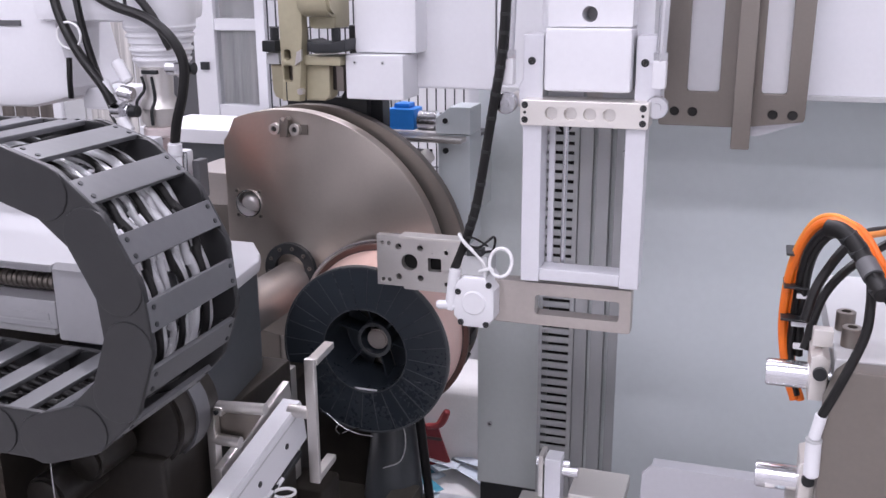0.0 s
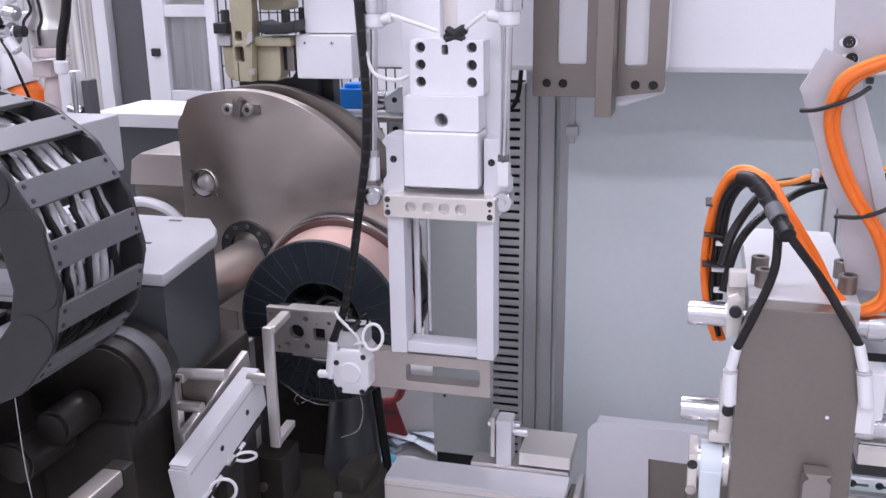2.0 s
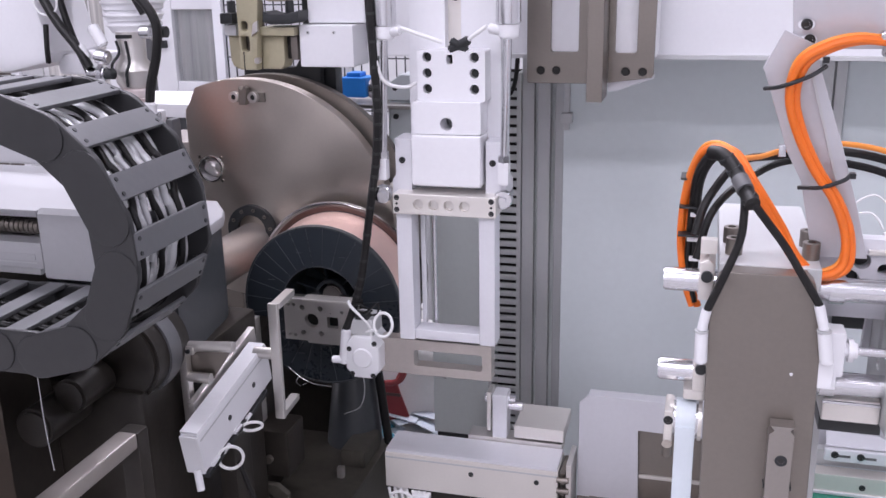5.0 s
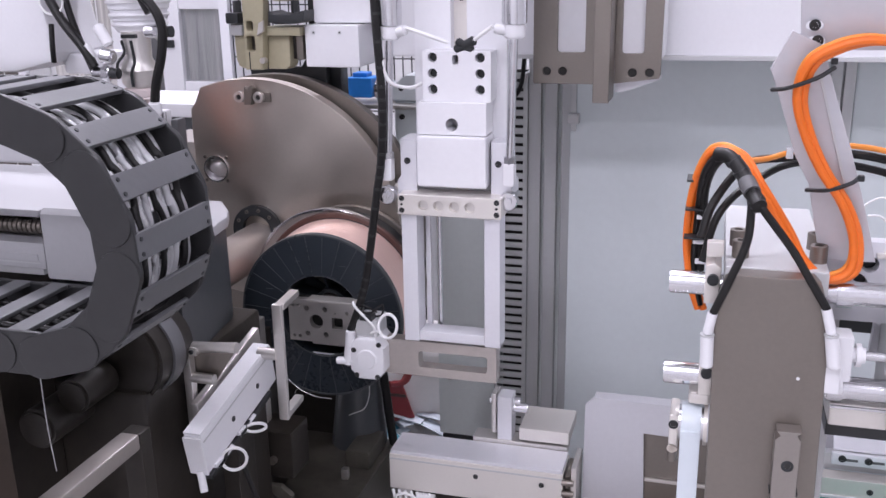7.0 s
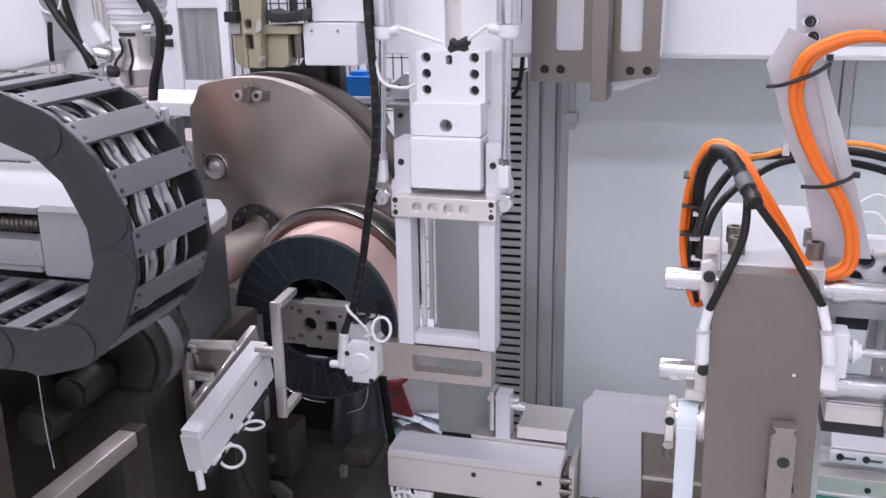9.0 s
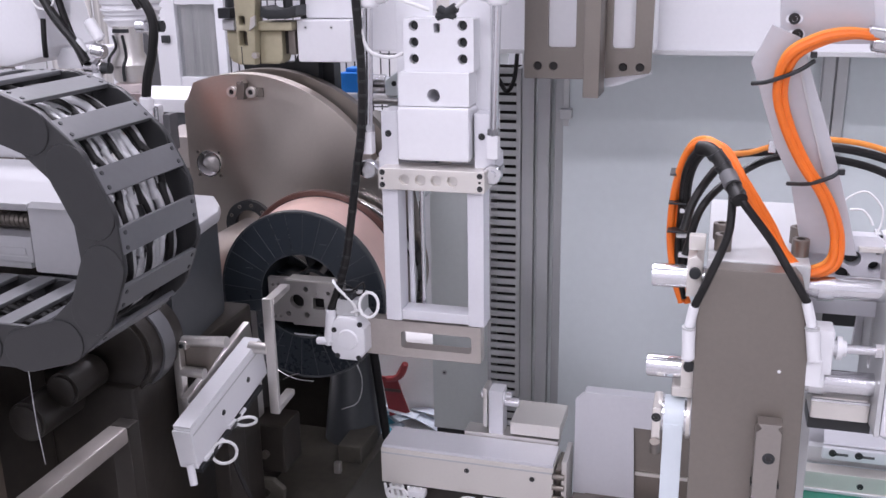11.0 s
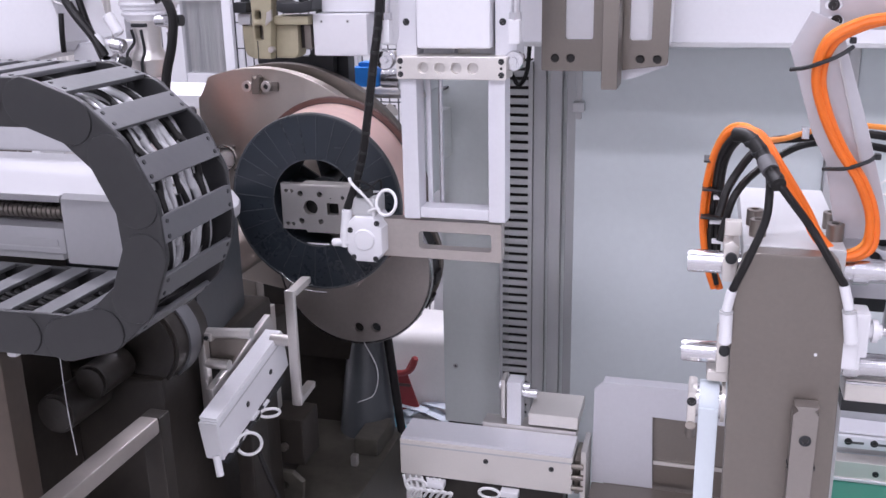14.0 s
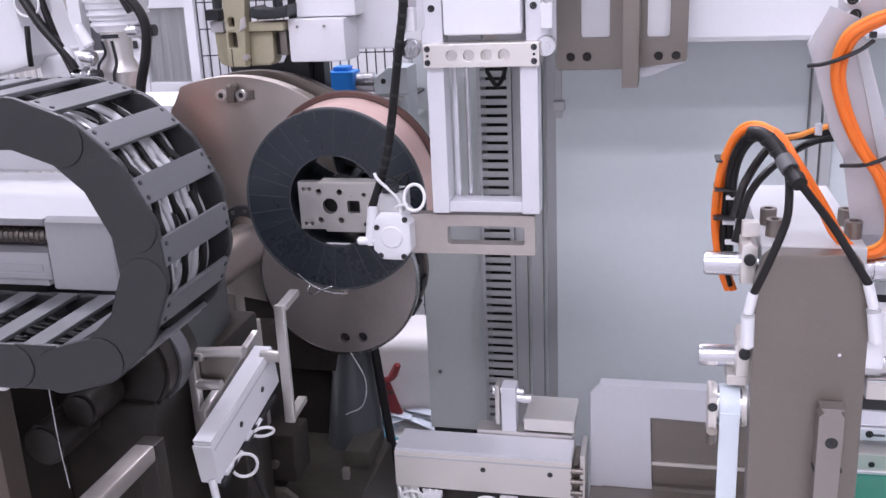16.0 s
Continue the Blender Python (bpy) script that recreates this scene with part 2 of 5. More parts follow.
def sheet(outline, holes, depth0, depth1, plane="y", bevel=0.0008):
    """A flat plate with real holes. plane y: outline in x, z; plane z: in x, y; plane x: in y, z."""
    cu = bpy.data.curves.new("plate", "CURVE")
    cu.dimensions, cu.fill_mode = "2D", "BOTH"
    t = abs(depth1 - depth0)
    cu.extrude, cu.bevel_depth, cu.bevel_resolution = max(t / 2 - bevel, 1e-4), bevel, 1
    cu.offset = -bevel
    for loop in [outline] + list(holes):
        s = cu.splines.new("POLY")
        s.points.add(len(loop) - 1)
        for q, (u, v) in zip(s.points, loop):
            q.co = (u, v, 0, 1)
        s.use_cyclic_u = True
    ob = new("tmp_plate", cu)
    me = bpy.data.meshes.new_from_object(ob.evaluated_get(bpy.context.evaluated_depsgraph_get()))
    bpy.data.objects.remove(ob)
    bpy.data.curves.remove(cu)
    b = bmesh.new()
    b.from_mesh(me)
    bmesh.ops.remove_doubles(b, verts=b.verts, dist=2e-5)
    b.to_mesh(me)
    b.free()
    mid = (depth0 + depth1) / 2
    if plane == "y":
        me.transform(Matrix(((1, 0, 0, 0), (0, 0, -1, mid), (0, 1, 0, 0), (0, 0, 0, 1))))
    elif plane == "x":
        me.transform(Matrix(((0, 0, 1, mid), (1, 0, 0, 0), (0, 1, 0, 0), (0, 0, 0, 1))))
    else:
        me.transform(Matrix.Translation((0, 0, mid)))
    return me


def socket_screw(x, y, z, r, parent, h=0.004, mat_=None, axis=(0, -1, 0), name="screw"):
    """A cap screw with a hexagon socket; its seat is at x, y, z."""
    a = Vector(axis)
    prof = [(r * 0.5, h - 0.35 * h), (r * 0.5, h), (r * 0.92, h), (r, h - 0.0006), (r, 0)]
    b = lathe(prof, (x, y, z), a, seg=18, closed=False)
    ob = part(name, b, mat_ or BLACK, parent)
    b = cyl(Vector((x, y, z)) + a * h * 0.2, Vector((x, y, z)) + a * h * 0.66, r * 0.52, seg=6)
    part("socket", b, HOLE, ob)
    return ob


def bore(x, y, z, r, parent, depth=0.006, rim=0.0006, axis=(0, -1, 0), name="bore", inner=None):
    """A drilled hole: a ring lip and a dark bottom that stands in the face."""
    a = Vector(axis)
    b = lathe([(r, rim), (r * 1.12, rim), (r * 1.16, 0.0), (r, -0.0005)], (x, y, z), a, seg=22)
    ob = part(name, b, STEEL, parent)
    part("bottom", cyl(Vector((x, y, z)) - a * 0.002, Vector((x, y, z)) + a * rim * 0.7, r, seg=22), inner or HOLE, ob)
    return ob

# ---- the hall ----
setting("floor", box(-6, 5, -4, 7, FLOOR - 0.2, FLOOR, 0), FLOOR_M, "grey painted concrete floor of the hall", "floor")
setting("wall_north", box(-6, 5, 7, 7.2, FLOOR, CEIL, 0), WALL_M, "pale plain wall behind the machines", "wall")
# These three walls and the ceiling are unseen; they bounce the lamps' light.
setting("wall_south", box(-6, 5, -4.2, -4, FLOOR, CEIL, 0), WALL_M, "pale unseen wall added to close the hall and bounce light", "wall")
setting("wall_east", box(5, 5.2, -4, 7, FLOOR, CEIL, 0), WALL_M, "pale unseen wall added to close the hall and bounce light", "wall")
setting("wall_west", box(-6.2, -6, -4, 7, FLOOR, CEIL, 0), WALL_M, "pale unseen wall added to close the hall and bounce light", "wall")
setting("ceiling", box(-6, 5, -4, 7, CEIL, CEIL + 0.2, 0), CEIL_M, "pale grey unseen ceiling added to close the hall", "ceiling")
# Housings and glowing faces for the added, unseen lamps.
for lx, ly, lw in LAMPS:
    t = thing("ceiling_light", (lx, ly, CEIL), "long white ceiling light, assumed and out of view", "ceiling light", "ceiling lights")
    part("housing", box(lx - 0.8, lx + 0.8, ly - 0.2, ly + 0.2, CEIL - 0.05, CEIL, 0.01), WHITE, t)
    part("diffuser", box(lx - 0.76, lx + 0.76, ly - 0.17, ly + 0.17, CEIL - 0.08, CEIL - 0.051, 0.01), LAMP_M, t)

# back enclosure
enc = thing("enclosure_wall", (0.4, 2.37, FLOOR), "light grey sheet metal machine enclosure wall", "enclosure panel")
part("panel", box(-0.088, 0.447, 2.37, 2.39, FLOOR, 2.6, 0.002), PANEL, enc)
part("panel", box(0.50, 1.9, 2.37, 2.39, FLOOR, 2.6, 0.002), PANEL, enc)
for px in (0.449, 0.475):
    part("profile", box(px, px + 0.022, 2.35, 2.39, FLOOR, 2.6, 0.003), ALU_DULL, enc)
part("clip", box(-0.092, -0.066, 2.345, 2.37, 1.318, 1.34, 0.003), ALU_DULL, enc)
part("clip_rail", box(-0.086, -0.074, 2.36, 2.372, 1.30, 1.46, 0.001), ALU_DULL, enc)

# grey pillar with the slotted cable duct and aluminium profiles
pil = thing("machine_pillar", (-0.3, 2.55, 0.42), "light grey painted steel pillar with a small screw", "pillar")
part("post", box(-0.448, -0.276, 2.5, 2.66, 0.43, 2.6, 0.004), PANEL_DARK, pil)
part("foot", box(-0.44, -0.1, 2.5, 2.64, FLOOR, 0.43, 0.004), BLACK, pil)
socket_screw(-0.415, 2.5, 0.599, 0.007, pil, mat_=ALU_DULL)
duct = thing("cable_duct", (-0.236, 2.46, 0.5), "grey slotted plastic cable duct on the pillar", "cable duct")
# Near-black sheet paints in the shade behind the duct's slots.
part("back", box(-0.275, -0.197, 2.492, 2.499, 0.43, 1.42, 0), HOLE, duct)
part("side", box(-0.277, -0.268, 2.42, 2.492, 0.43, 1.42, 0.001), ALU_DULL, duct)
part("side", box(-0.206, -0.196, 2.42, 2.492, 0.43, 1.42, 0.001), ALU_DULL, duct)
bar = None
for k in range(46):
    z = 0.44 + k * 0.0215
    if bar is None:
        bar = part("finger", box(-0.268, -0.206, 2.42, 2.426, z, z + 0.0135, 0.001), ALU_DULL, duct)
        z_first = z
    else:
        o = new("finger", bar.data)
        o.parent, o.location = duct, bar.location + Vector((0, 0, z - z_first))
part("loop_cable", hose([(-0.25, 2.415, 1.40), (-0.225, 2.40, 1.37), (-0.205, 2.39, 1.40), (-0.20, 2.40, 1.46)], 0.005), RUBBER, duct)
prof = thing("aluminium_profile", (-0.14, 2.46, FLOOR), "grey grooved aluminium profile column", "profile column")
for a, b, y in ((-0.195, -0.166, 2.43), (-0.166, -0.156, 2.445), (-0.156, -0.127, 2.42), (-0.127, -0.117, 2.445), (-0.117, -0.086, 2.43)):
    part("rib" if y < 2.44 else "groove", box(a, b, y, 2.5, 0.43, 2.6, 0.002), ALU_DULL if y < 2.44 else PANEL_DARK, prof)
part("foot", box(-0.195, -0.086, 2.43, 2.5, FLOOR, 0.43, 0.002), BLACK, prof)

# gantry along x
gan = thing("gantry_beam", (0.3, 2.2, 1.5), "white painted gantry beam cover", "gantry")
part("cover", box(-0.30, 1.9, 2.1, 2.34, 1.486, 2.3, 0.006), WHITE, gan)
part("end_cover", box(-0.47, -0.302, 2.1, 2.3, 1.487, 2.3, 0.006), WHITE, gan)
part("lip", box(-0.30, 1.9, 2.085, 2.1, 1.487, 1.495, 0.001), ALU_DULL, gan)
part("motor_cover", box(-0.557, -0.435, 2.04, 2.2, 1.556, 2.2, 0.006), WHITE, gan)
part("junction_box", box(-0.569, -0.454, 2.02, 2.11, 1.472, 1.555, 0.005), WHITE, gan)
for sx in (-0.549, -0.494):
    socket_screw(sx, 2.02, 1.54, 0.0035, gan, 0.002, ALU_DULL)
for sz in (1.64, 1.528):
    socket_screw(-0.462, 2.1, sz, 0.0035, gan, 0.002, ALU_DULL)
part("end_post", box(1.75, 1.9, 2.12, 2.32, FLOOR, 1.487, 0.004), PANEL, gan)

# ---- gantry carriage bracket (moves along x) ----
car = thing("carriage_bracket", (0.0, 1.98, 1.6), "brown steel bracket with slots hanging on the gantry", "bracket")
holes = [rrect(-0.058, 1.509, -0.007, 1.72, 0.006)] + [ring_of(hx, 1.476, 0.0078, 20) for hx in (-0.076, -0.047)]
part("left_plate", sheet(rrect(-0.101, 1.453, 0.019, 1.84, 0.004), holes, 1.98, 1.994), STEEL, car)
holes = [rrect(0.058, 1.508, 0.097, 1.72, 0.006)] + [ring_of(hx, 1.475, 0.0078, 20) for hx in (0.078, 0.108)]
part("right_plate", sheet([(0.046, 1.455), (0.124, 1.465), (0.127, 1.47), (0.131, 1.84), (0.046, 1.84)], holes, 1.98, 1.994), STEEL, car)
for hx in (-0.076, -0.047, 0.078, 0.108):
    part("bolt", cyl((hx, 1.99, 1.476), (hx, 1.986, 1.476), 0.0085), HOLE, car)
part("fin", sheet([(1.90, 1.431), (1.98, 1.431), (1.98, 1.84), (1.90, 1.84)], [], 0.018, 0.046, "x", 0.0015), STEEL, car)
part("gusset", sheet([(0.046, 1.438), (0.06, 1.438), (0.127, 1.462), (0.127, 1.468), (0.046, 1.468)], [], 1.996, 2.03, "y", 0.001), WHITE_ALU, car)
part("slide_plate", box(-0.10, 0.13, 1.995, 2.084, 1.50, 1.84, 0.003), WHITE, car)

# ---- lift with the gripper (moves) ----
lift = thing("gripper_lift", (-0.2, 1.745, 1.27), "white aluminium lift arm with frame, rods and spool gripper", "gripper lift")
RAIL_Y0, RAIL_Y1 = 1.75, 1.79
part("side_rail", box(-0.286, -0.258, 1.748, 1.79, 1.02, 1.262, 0.002), WHITE_ALU, lift)
part("side_rail", box(-0.139, -0.111, 1.748, 1.79, 1.02, 1.262, 0.002), WHITE_ALU, lift)
part("inner_guide", box(-0.256, -0.247, 1.792, 1.80, 1.0, 1.262, 0.002), WHITE_ALU, lift)
part("piston_rod", cyl((-0.232, 1.80, 1.0), (-0.232, 1.80, 1.262), 0.004), CHROME, lift)
tb = part("top_bar", sheet(rrect(-0.288, 1.256, -0.107, 1.292, 0.003), [ring_of(-0.243 + 0.0273 * k, 1.274, 0.0088) for k in range(4)], 1.738, 1.79, "y", 0.001), ALU, lift)
part("bar_back", box(-0.26, -0.135, 1.748, 1.789, 1.262, 1.288, 0), STEEL_LIGHT, tb)
for sx in (-0.281, -0.115):
    part("pin_hole", cyl((sx, 1.7372, 1.2745), (sx, 1.739, 1.2745), 0.0022, seg=12), HOLE, tb)
for sx in (-0.281, -0.115):
    for sz in (1.264, 1.285):
        socket_screw(sx, 1.738, sz, 0.0048, tb, 0.001)
part("bottom_bar", box(-0.258, -0.139, 1.75, 1.79, 1.022, 1.04, 0.002), WHITE_ALU, lift)
sized(1.03, (-0.0068, -0.0072, -0.0502))
part("slotted_plate", sheet(rrect(-0.318, 0.966, -0.111, 1.032, 0.003), [rrect(-0.252, 0.983, -0.128, 1.013, 0.005)], 1.72, 1.746), FLANGE_M, lift)
# white body above the frame
sized(1.025, (-0.0056, -0.0060, -0.0418))
part("lower_block", box(-0.246, -0.127, 1.715, 1.79, 1.312, 1.398, 0.006), WHITE, lift)
mb = part("middle_block", sheet(rrect(-0.243, 1.399, -0.128, 1.452, 0.003), [ring_of(-0.186, 1.416, 0.0105)], 1.722, 1.79), WHITE, lift)
part("hole_bottom", cyl((-0.186, 1.772, 1.416), (-0.186, 1.768, 1.416), 0.012), ALU_DULL, mb)
hl = [ring_of(hx, hz, 0.0078, 20) for hx in (-0.219, -0.140) for hz in (1.472, 1.4975, 1.523)] + [rrect(-0.186, 1.512, -0.176, 1.527, 0.003)]
ub = part("upper_block", sheet(rrect(-0.236, 1.452, -0.122, 1.534, 0.003), hl, 1.73, 1.79), WHITE, lift)
for hx in (-0.219, -0.140):
    for hz in (1.472, 1.4975, 1.523):
        part("bolt_head", cyl((hx, 1.765, hz), (hx, 1.742, hz), 0.0068, seg=18), BLACK, ub)
part("slot_back", box(-0.188, -0.174, 1.76, 1.764, 1.51, 1.53, 0), HOLE, ub)
part("column", box(-0.262, -0.198, 1.77, 1.83, 1.27, 2.05, 0.003), WHITE, lift)
part("column", box(-0.172, -0.104, 1.77, 1.83, 1.27, 2.05, 0.003), WHITE, lift)
part("groove_plate", box(-0.2, -0.17, 1.79, 1.825, 1.27, 2.05, 0.001), ALU, lift)
part("groove_screw", cyl((-0.184, 1.79, 1.615), (-0.184, 1.784, 1.615), 0.006), BLACK, lift)
# lugs that carry the hinge
for s, lx0, lx1 in ((-1, -0.279, -0.25), (1, -0.123, -0.094)):
    lug = part("lug", sheet([(lx0 - 0.006 * (s < 0), 1.291), (lx1 + 0.006 * (s > 0), 1.291), (lx1 + 0.006 * (s > 0), 1.318), (lx1, 1.326), (lx1, 1.388), (lx0, 1.388), (lx0, 1.326), (lx0 - 0.006 * (s < 0), 1.318)], [], 1.732, 1.79, "y", 0.002), WHITE_ALU, lift)
    socket_screw((lx0 + lx1) / 2 - 0.002, 1.732, 1.352, 0.0055, lug, 0.002)
# air cylinders, rods and eyes on both sides
sized(1.042, (-0.0095, -0.0100, -0.0703))
for sx, ex, zc in ((-0.279, -0.292, 1.575), (-0.078, -0.086, 1.578)):
    tilt = lambda z: sx + (ex - sx) * (1.60 - z) / 0.3
    cyb = part("air_cylinder", cyl((sx, 1.70, zc), (sx, 1.70, 1.95), 0.0195, bevel=0.002), CHROME, lift)
    part("end_cap", cyl((sx, 1.70, zc - 0.022), (sx, 1.70, zc + 0.002), 0.0165, bevel=0.003), FITTING, cyb)
    part("elbow", cyl((sx, 1.70, zc - 0.012), (sx + (0.03 if sx < -0.2 else -0.03), 1.692, zc - 0.006), 0.008, bevel=0.002), FITTING, cyb)
    part("rod", cyl((tilt(zc - 0.02), 1.70, zc - 0.02), (tilt(1.36), 1.70, 1.36), 0.0068), CHROME, lift)
    cl = part("clevis", box(tilt(1.35) - 0.009, tilt(1.35) + 0.009, 1.69, 1.71, 1.325, 1.362, 0.003), FITTING, lift)
    part("nut", cyl((tilt(1.368), 1.70, 1.36), (tilt(1.368), 1.70, 1.372), 0.010, seg=6), CHROME, cl)
    eye = part("rod_eye", lathe([(0.0055, -0.007), (0.014, -0.007), (0.0155, -0.005), (0.0155, 0.005), (0.014, 0.007), (0.0055, 0.007)], (ex, 1.70, 1.300), (0, 1, 0), seg=28), CHROME, lift)
    part("pin", cyl((ex, 1.688, 1.300), (ex, 1.76, 1.300), 0.006), CHROME, eye)
    part("pin_arm", box(min(ex, ex + (0.016 if sx < -0.2 else -0.02)), max(ex, ex + (0.016 if sx < -0.2 else -0.02)), 1.738, 1.76, 1.29, 1.31, 0.002), ALU, eye)
# air fitting and tubes in the middle
ft = part("tube_cross", cyl((-0.175, 1.712, 1.536), (-0.142, 1.706, 1.553), 0.0075, bevel=0.002), BLACK, lift)
part("stem", cyl((-0.172, 1.705, 1.552), (-0.146, 1.712, 1.536), 0.0065, bevel=0.002), BLACK, ft)
part("tube", hose([(-0.25, 1.692, 1.572), (-0.22, 1.695, 1.562), (-0.185, 1.705, 1.549)], 0.0032), HOSE_WHITE, lift)
part("tube", hose([(-0.11, 1.692, 1.575), (-0.13, 1.70, 1.562), (-0.146, 1.706, 1.551)], 0.0032), HOSE_WHITE, lift)
part("tube", hose([(-0.292, 1.68, 1.535), (-0.278, 1.685, 1.49), (-0.25, 1.70, 1.478), (-0.235, 1.72, 1.482)], 0.003), HOSE_WHITE, lift)
# gripper head
sized(1.12, (-0.0271, -0.0287, -0.2008))
gh = [ring_of(-0.415, 1.079, 0.0125, 24), rrect(-0.386, 1.068, -0.366, 1.088, 0.002)] + [ring_of(hx, hz, 0.0045, 14) for hx in (-0.432, -0.398) for hz in (1.056, 1.102)] + [ring_of(hx, hz, 0.003, 12) for hx in (-0.457, -0.447) for hz in (1.050, 1.106)] + [ring_of(-0.358, 1.098, 0.003, 12), ring_of(-0.358, 1.05, 0.003, 12)]
gp = part("gripper_plate", sheet([(-0.466, 1.041), (-0.425, 1.041), (-0.423, 1.037), (-0.33, 1.037), (-0.33, 1.115), (-0.428, 1.115), (-0.43, 1.118), (-0.466, 1.118)], gh, 1.655, 1.668), STEEL_LIGHT, lift)
# Near-black backing so that the plate's holes read as shaded.
part("backing", box(-0.462, -0.335, 1.682, 1.70, 1.045, 1.110, 0.002), HOLE, gp)
part("edge_bar", box(-0.43, -0.335, 1.669, 1.682, 1.040, 1.050, 0.001), ALU_DULL, gp)
part("finger", box(-0.455, -0.435, 1.69, 1.755, 1.06, 1.095, 0.003), BLACK, gp)
part("finger", box(-0.40, -0.38, 1.69, 1.755, 1.06, 1.095, 0.003), BLACK, gp)
part("top_rib", box(-0.43, -0.333, 1.652, 1.678, 1.1155, 1.1195, 0.001), ALU, gp)
sized(1.075, (-0.0169, -0.0179, -0.1255))
ac = part("gripper_cylinder", sheet([(-0.345, 1.055), (-0.33, 1.068), (-0.298, 1.068), (-0.284, 1.05), (-0.284, 1.008), (-0.297, 0.992), (-0.330, 0.992), (-0.345, 1.008)], [], 1.628, 1.69, "y", 0.005), FITTING, lift)
for sx, sz in ((-0.337, 1.045), (-0.296, 0.999), (-0.292, 1.058), (-0.333, 1.0)):
    socket_screw(sx, 1.6285, sz, 0.0045, ac, 0.002)
part("cap", lathe([(0.0, 0.003), (0.016, 0.003), (0.018, 0.0), (0.0, 0.0)], (-0.314, 1.628, 1.03), (0, -1, 0), seg=26), FITTING, ac)
part("coupling", box(-0.29, -0.272, 1.66, 1.722, 1.0, 1.036, 0.002), BLACK, lift)
part("valve_block", box(-0.335, -0.296, 1.635, 1.685, 1.068, 1.098, 0.003), ALU_DULL, lift)
part("sensor", box(-0.325, -0.303, 1.63, 1.65, 1.098, 1.108, 0.001), BLACK, lift)
part("angle_fitting", cyl((-0.351, 1.635, 1.015), (-0.343, 1.635, 1.078), 0.0085, bevel=0.002), FITTING, lift)
part("angle_fitting", cyl((-0.37, 1.63, 1.022), (-0.34, 1.635, 1.022), 0.0065, bevel=0.002), FITTING, lift)
ringp = [(-0.276 + 0.016 * math.cos(radians(a)), 1.632 + 0.006 * math.sin(radians(a)), 1.092 + 0.019 * math.sin(radians(a))) for a in range(-150, 230, 22)]
part("tube_loop", hose([(-0.315, 1.64, 1.072)] + ringp, 0.0026, steps=4), HOSE_WHITE, lift)
part("tube", hose([(-0.30, 1.64, 1.06), (-0.302, 1.632, 1.09), (-0.33, 1.632, 1.118), (-0.338, 1.637, 1.128)], 0.0026), HOSE_WHITE, lift)
part("wire", hose([(-0.336, 1.64, 1.115), (-0.31, 1.635, 1.11), (-0.288, 1.64, 1.126), (-0.292, 1.65, 1.104), (-0.306, 1.65, 1.10)], 0.0018), RUBBER, lift)
part("wire", hose([(-0.338, 1.64, 1.12), (-0.315, 1.63, 1.125), (-0.297, 1.64, 1.112)], 0.0015), RUBBER, lift)
hz = part("air_hose", hose([(-0.288, 1.66, 1.95), (-0.288, 1.65, 1.75), (-0.282, 1.64, 1.617), (-0.275, 1.637, 1.50), (-0.274, 1.637, 1.44), (-0.280, 1.64, 1.37), (-0.290, 1.64, 1.31), (-0.311, 1.64, 1.183), (-0.325, 1.64, 1.13), (-0.336, 1.638, 1.098), (-0.345, 1.636, 1.075)], 0.0066), RUBBER, lift)
line = glide([(-0.282, 1.64, 1.617), (-0.275, 1.637, 1.50), (-0.274, 1.637, 1.44), (-0.280, 1.64, 1.37), (-0.290, 1.64, 1.31), (-0.311, 1.64, 1.183), (-0.325, 1.64, 1.13)], 12)
for k in range(2, len(line) - 1, 4):
    d = (line[k + 1] - line[k - 1]).normalized()
    part("spiral_wrap", cyl(line[k] - d * 0.0022, line[k] + d * 0.0022, 0.0071, seg=14), CHAIN, hz)
sized(1.0)

# ---- indexing disc and mandrel ----
HUB, DY = (-0.72, 1.115), 2.06
disc = thing("index_disc", (HUB[0], DY, HUB[1]), "brushed steel indexing disc cut straight at one side", "machine disc")
R = 0.327
out = [(-0.866, 0.98), (-0.862, 1.374), (-0.850, 1.390)]
a0 = math.degrees(math.atan2(1.394 - HUB[1], -0.825 - HUB[0]))
out += [(HUB[0] + R * math.cos(radians(a)), HUB[1] + R * math.sin(radians(a))) for a in np.linspace(a0, -25, 60)]
out += [(-0.47, 0.90), (-0.62, 0.94)]
HX, HZ = -0.812, 1.246
part("plate", sheet(out, [ring_of(HX, HZ, 0.027, 30)], DY, DY + 0.032, "y", 0.0015), STEEL_DISC, disc)
part("hole_sleeve", lathe([(0.0262, -0.004), (0.029, -0.004), (0.029, 0.0), (0.0268, 0.03), (0.0262, 0.03)], (HX, DY, HZ), (0, 1, 0), seg=36), CHROME, disc)
part("hole_plug", cyl((HX, DY + 0.022, HZ - 0.006), (HX - 0.004, DY + 0.034, HZ + 0.003), 0.0255, bevel=0.002), STEEL_LIGHT, disc)
for k in range(4):
    a = radians(45 + 90 * k)
    socket_screw(HX + 0.036 * math.cos(a), DY, HZ + 0.036 * math.sin(a), 0.004, disc, 0.0025, STEEL)
for bx in (-0.738, -0.694):
    socket_screw(bx, DY - 0.004, 1.405, 0.0115, disc, 0.011, STEEL_LIGHT)
part("stop_block", sheet([(-0.724, 1.390), (-0.708, 1.390), (-0.703, 1.424), (-0.709, 1.430), (-0.715, 1.421), (-0.722, 1.427)], [], DY - 0.02, DY - 0.001, "y", 0.002), STEEL, disc)
part("clamp_block", box(-0.748, -0.670, DY - 0.0045, DY, 1.394, 1.414, 0.002), STEEL, disc)
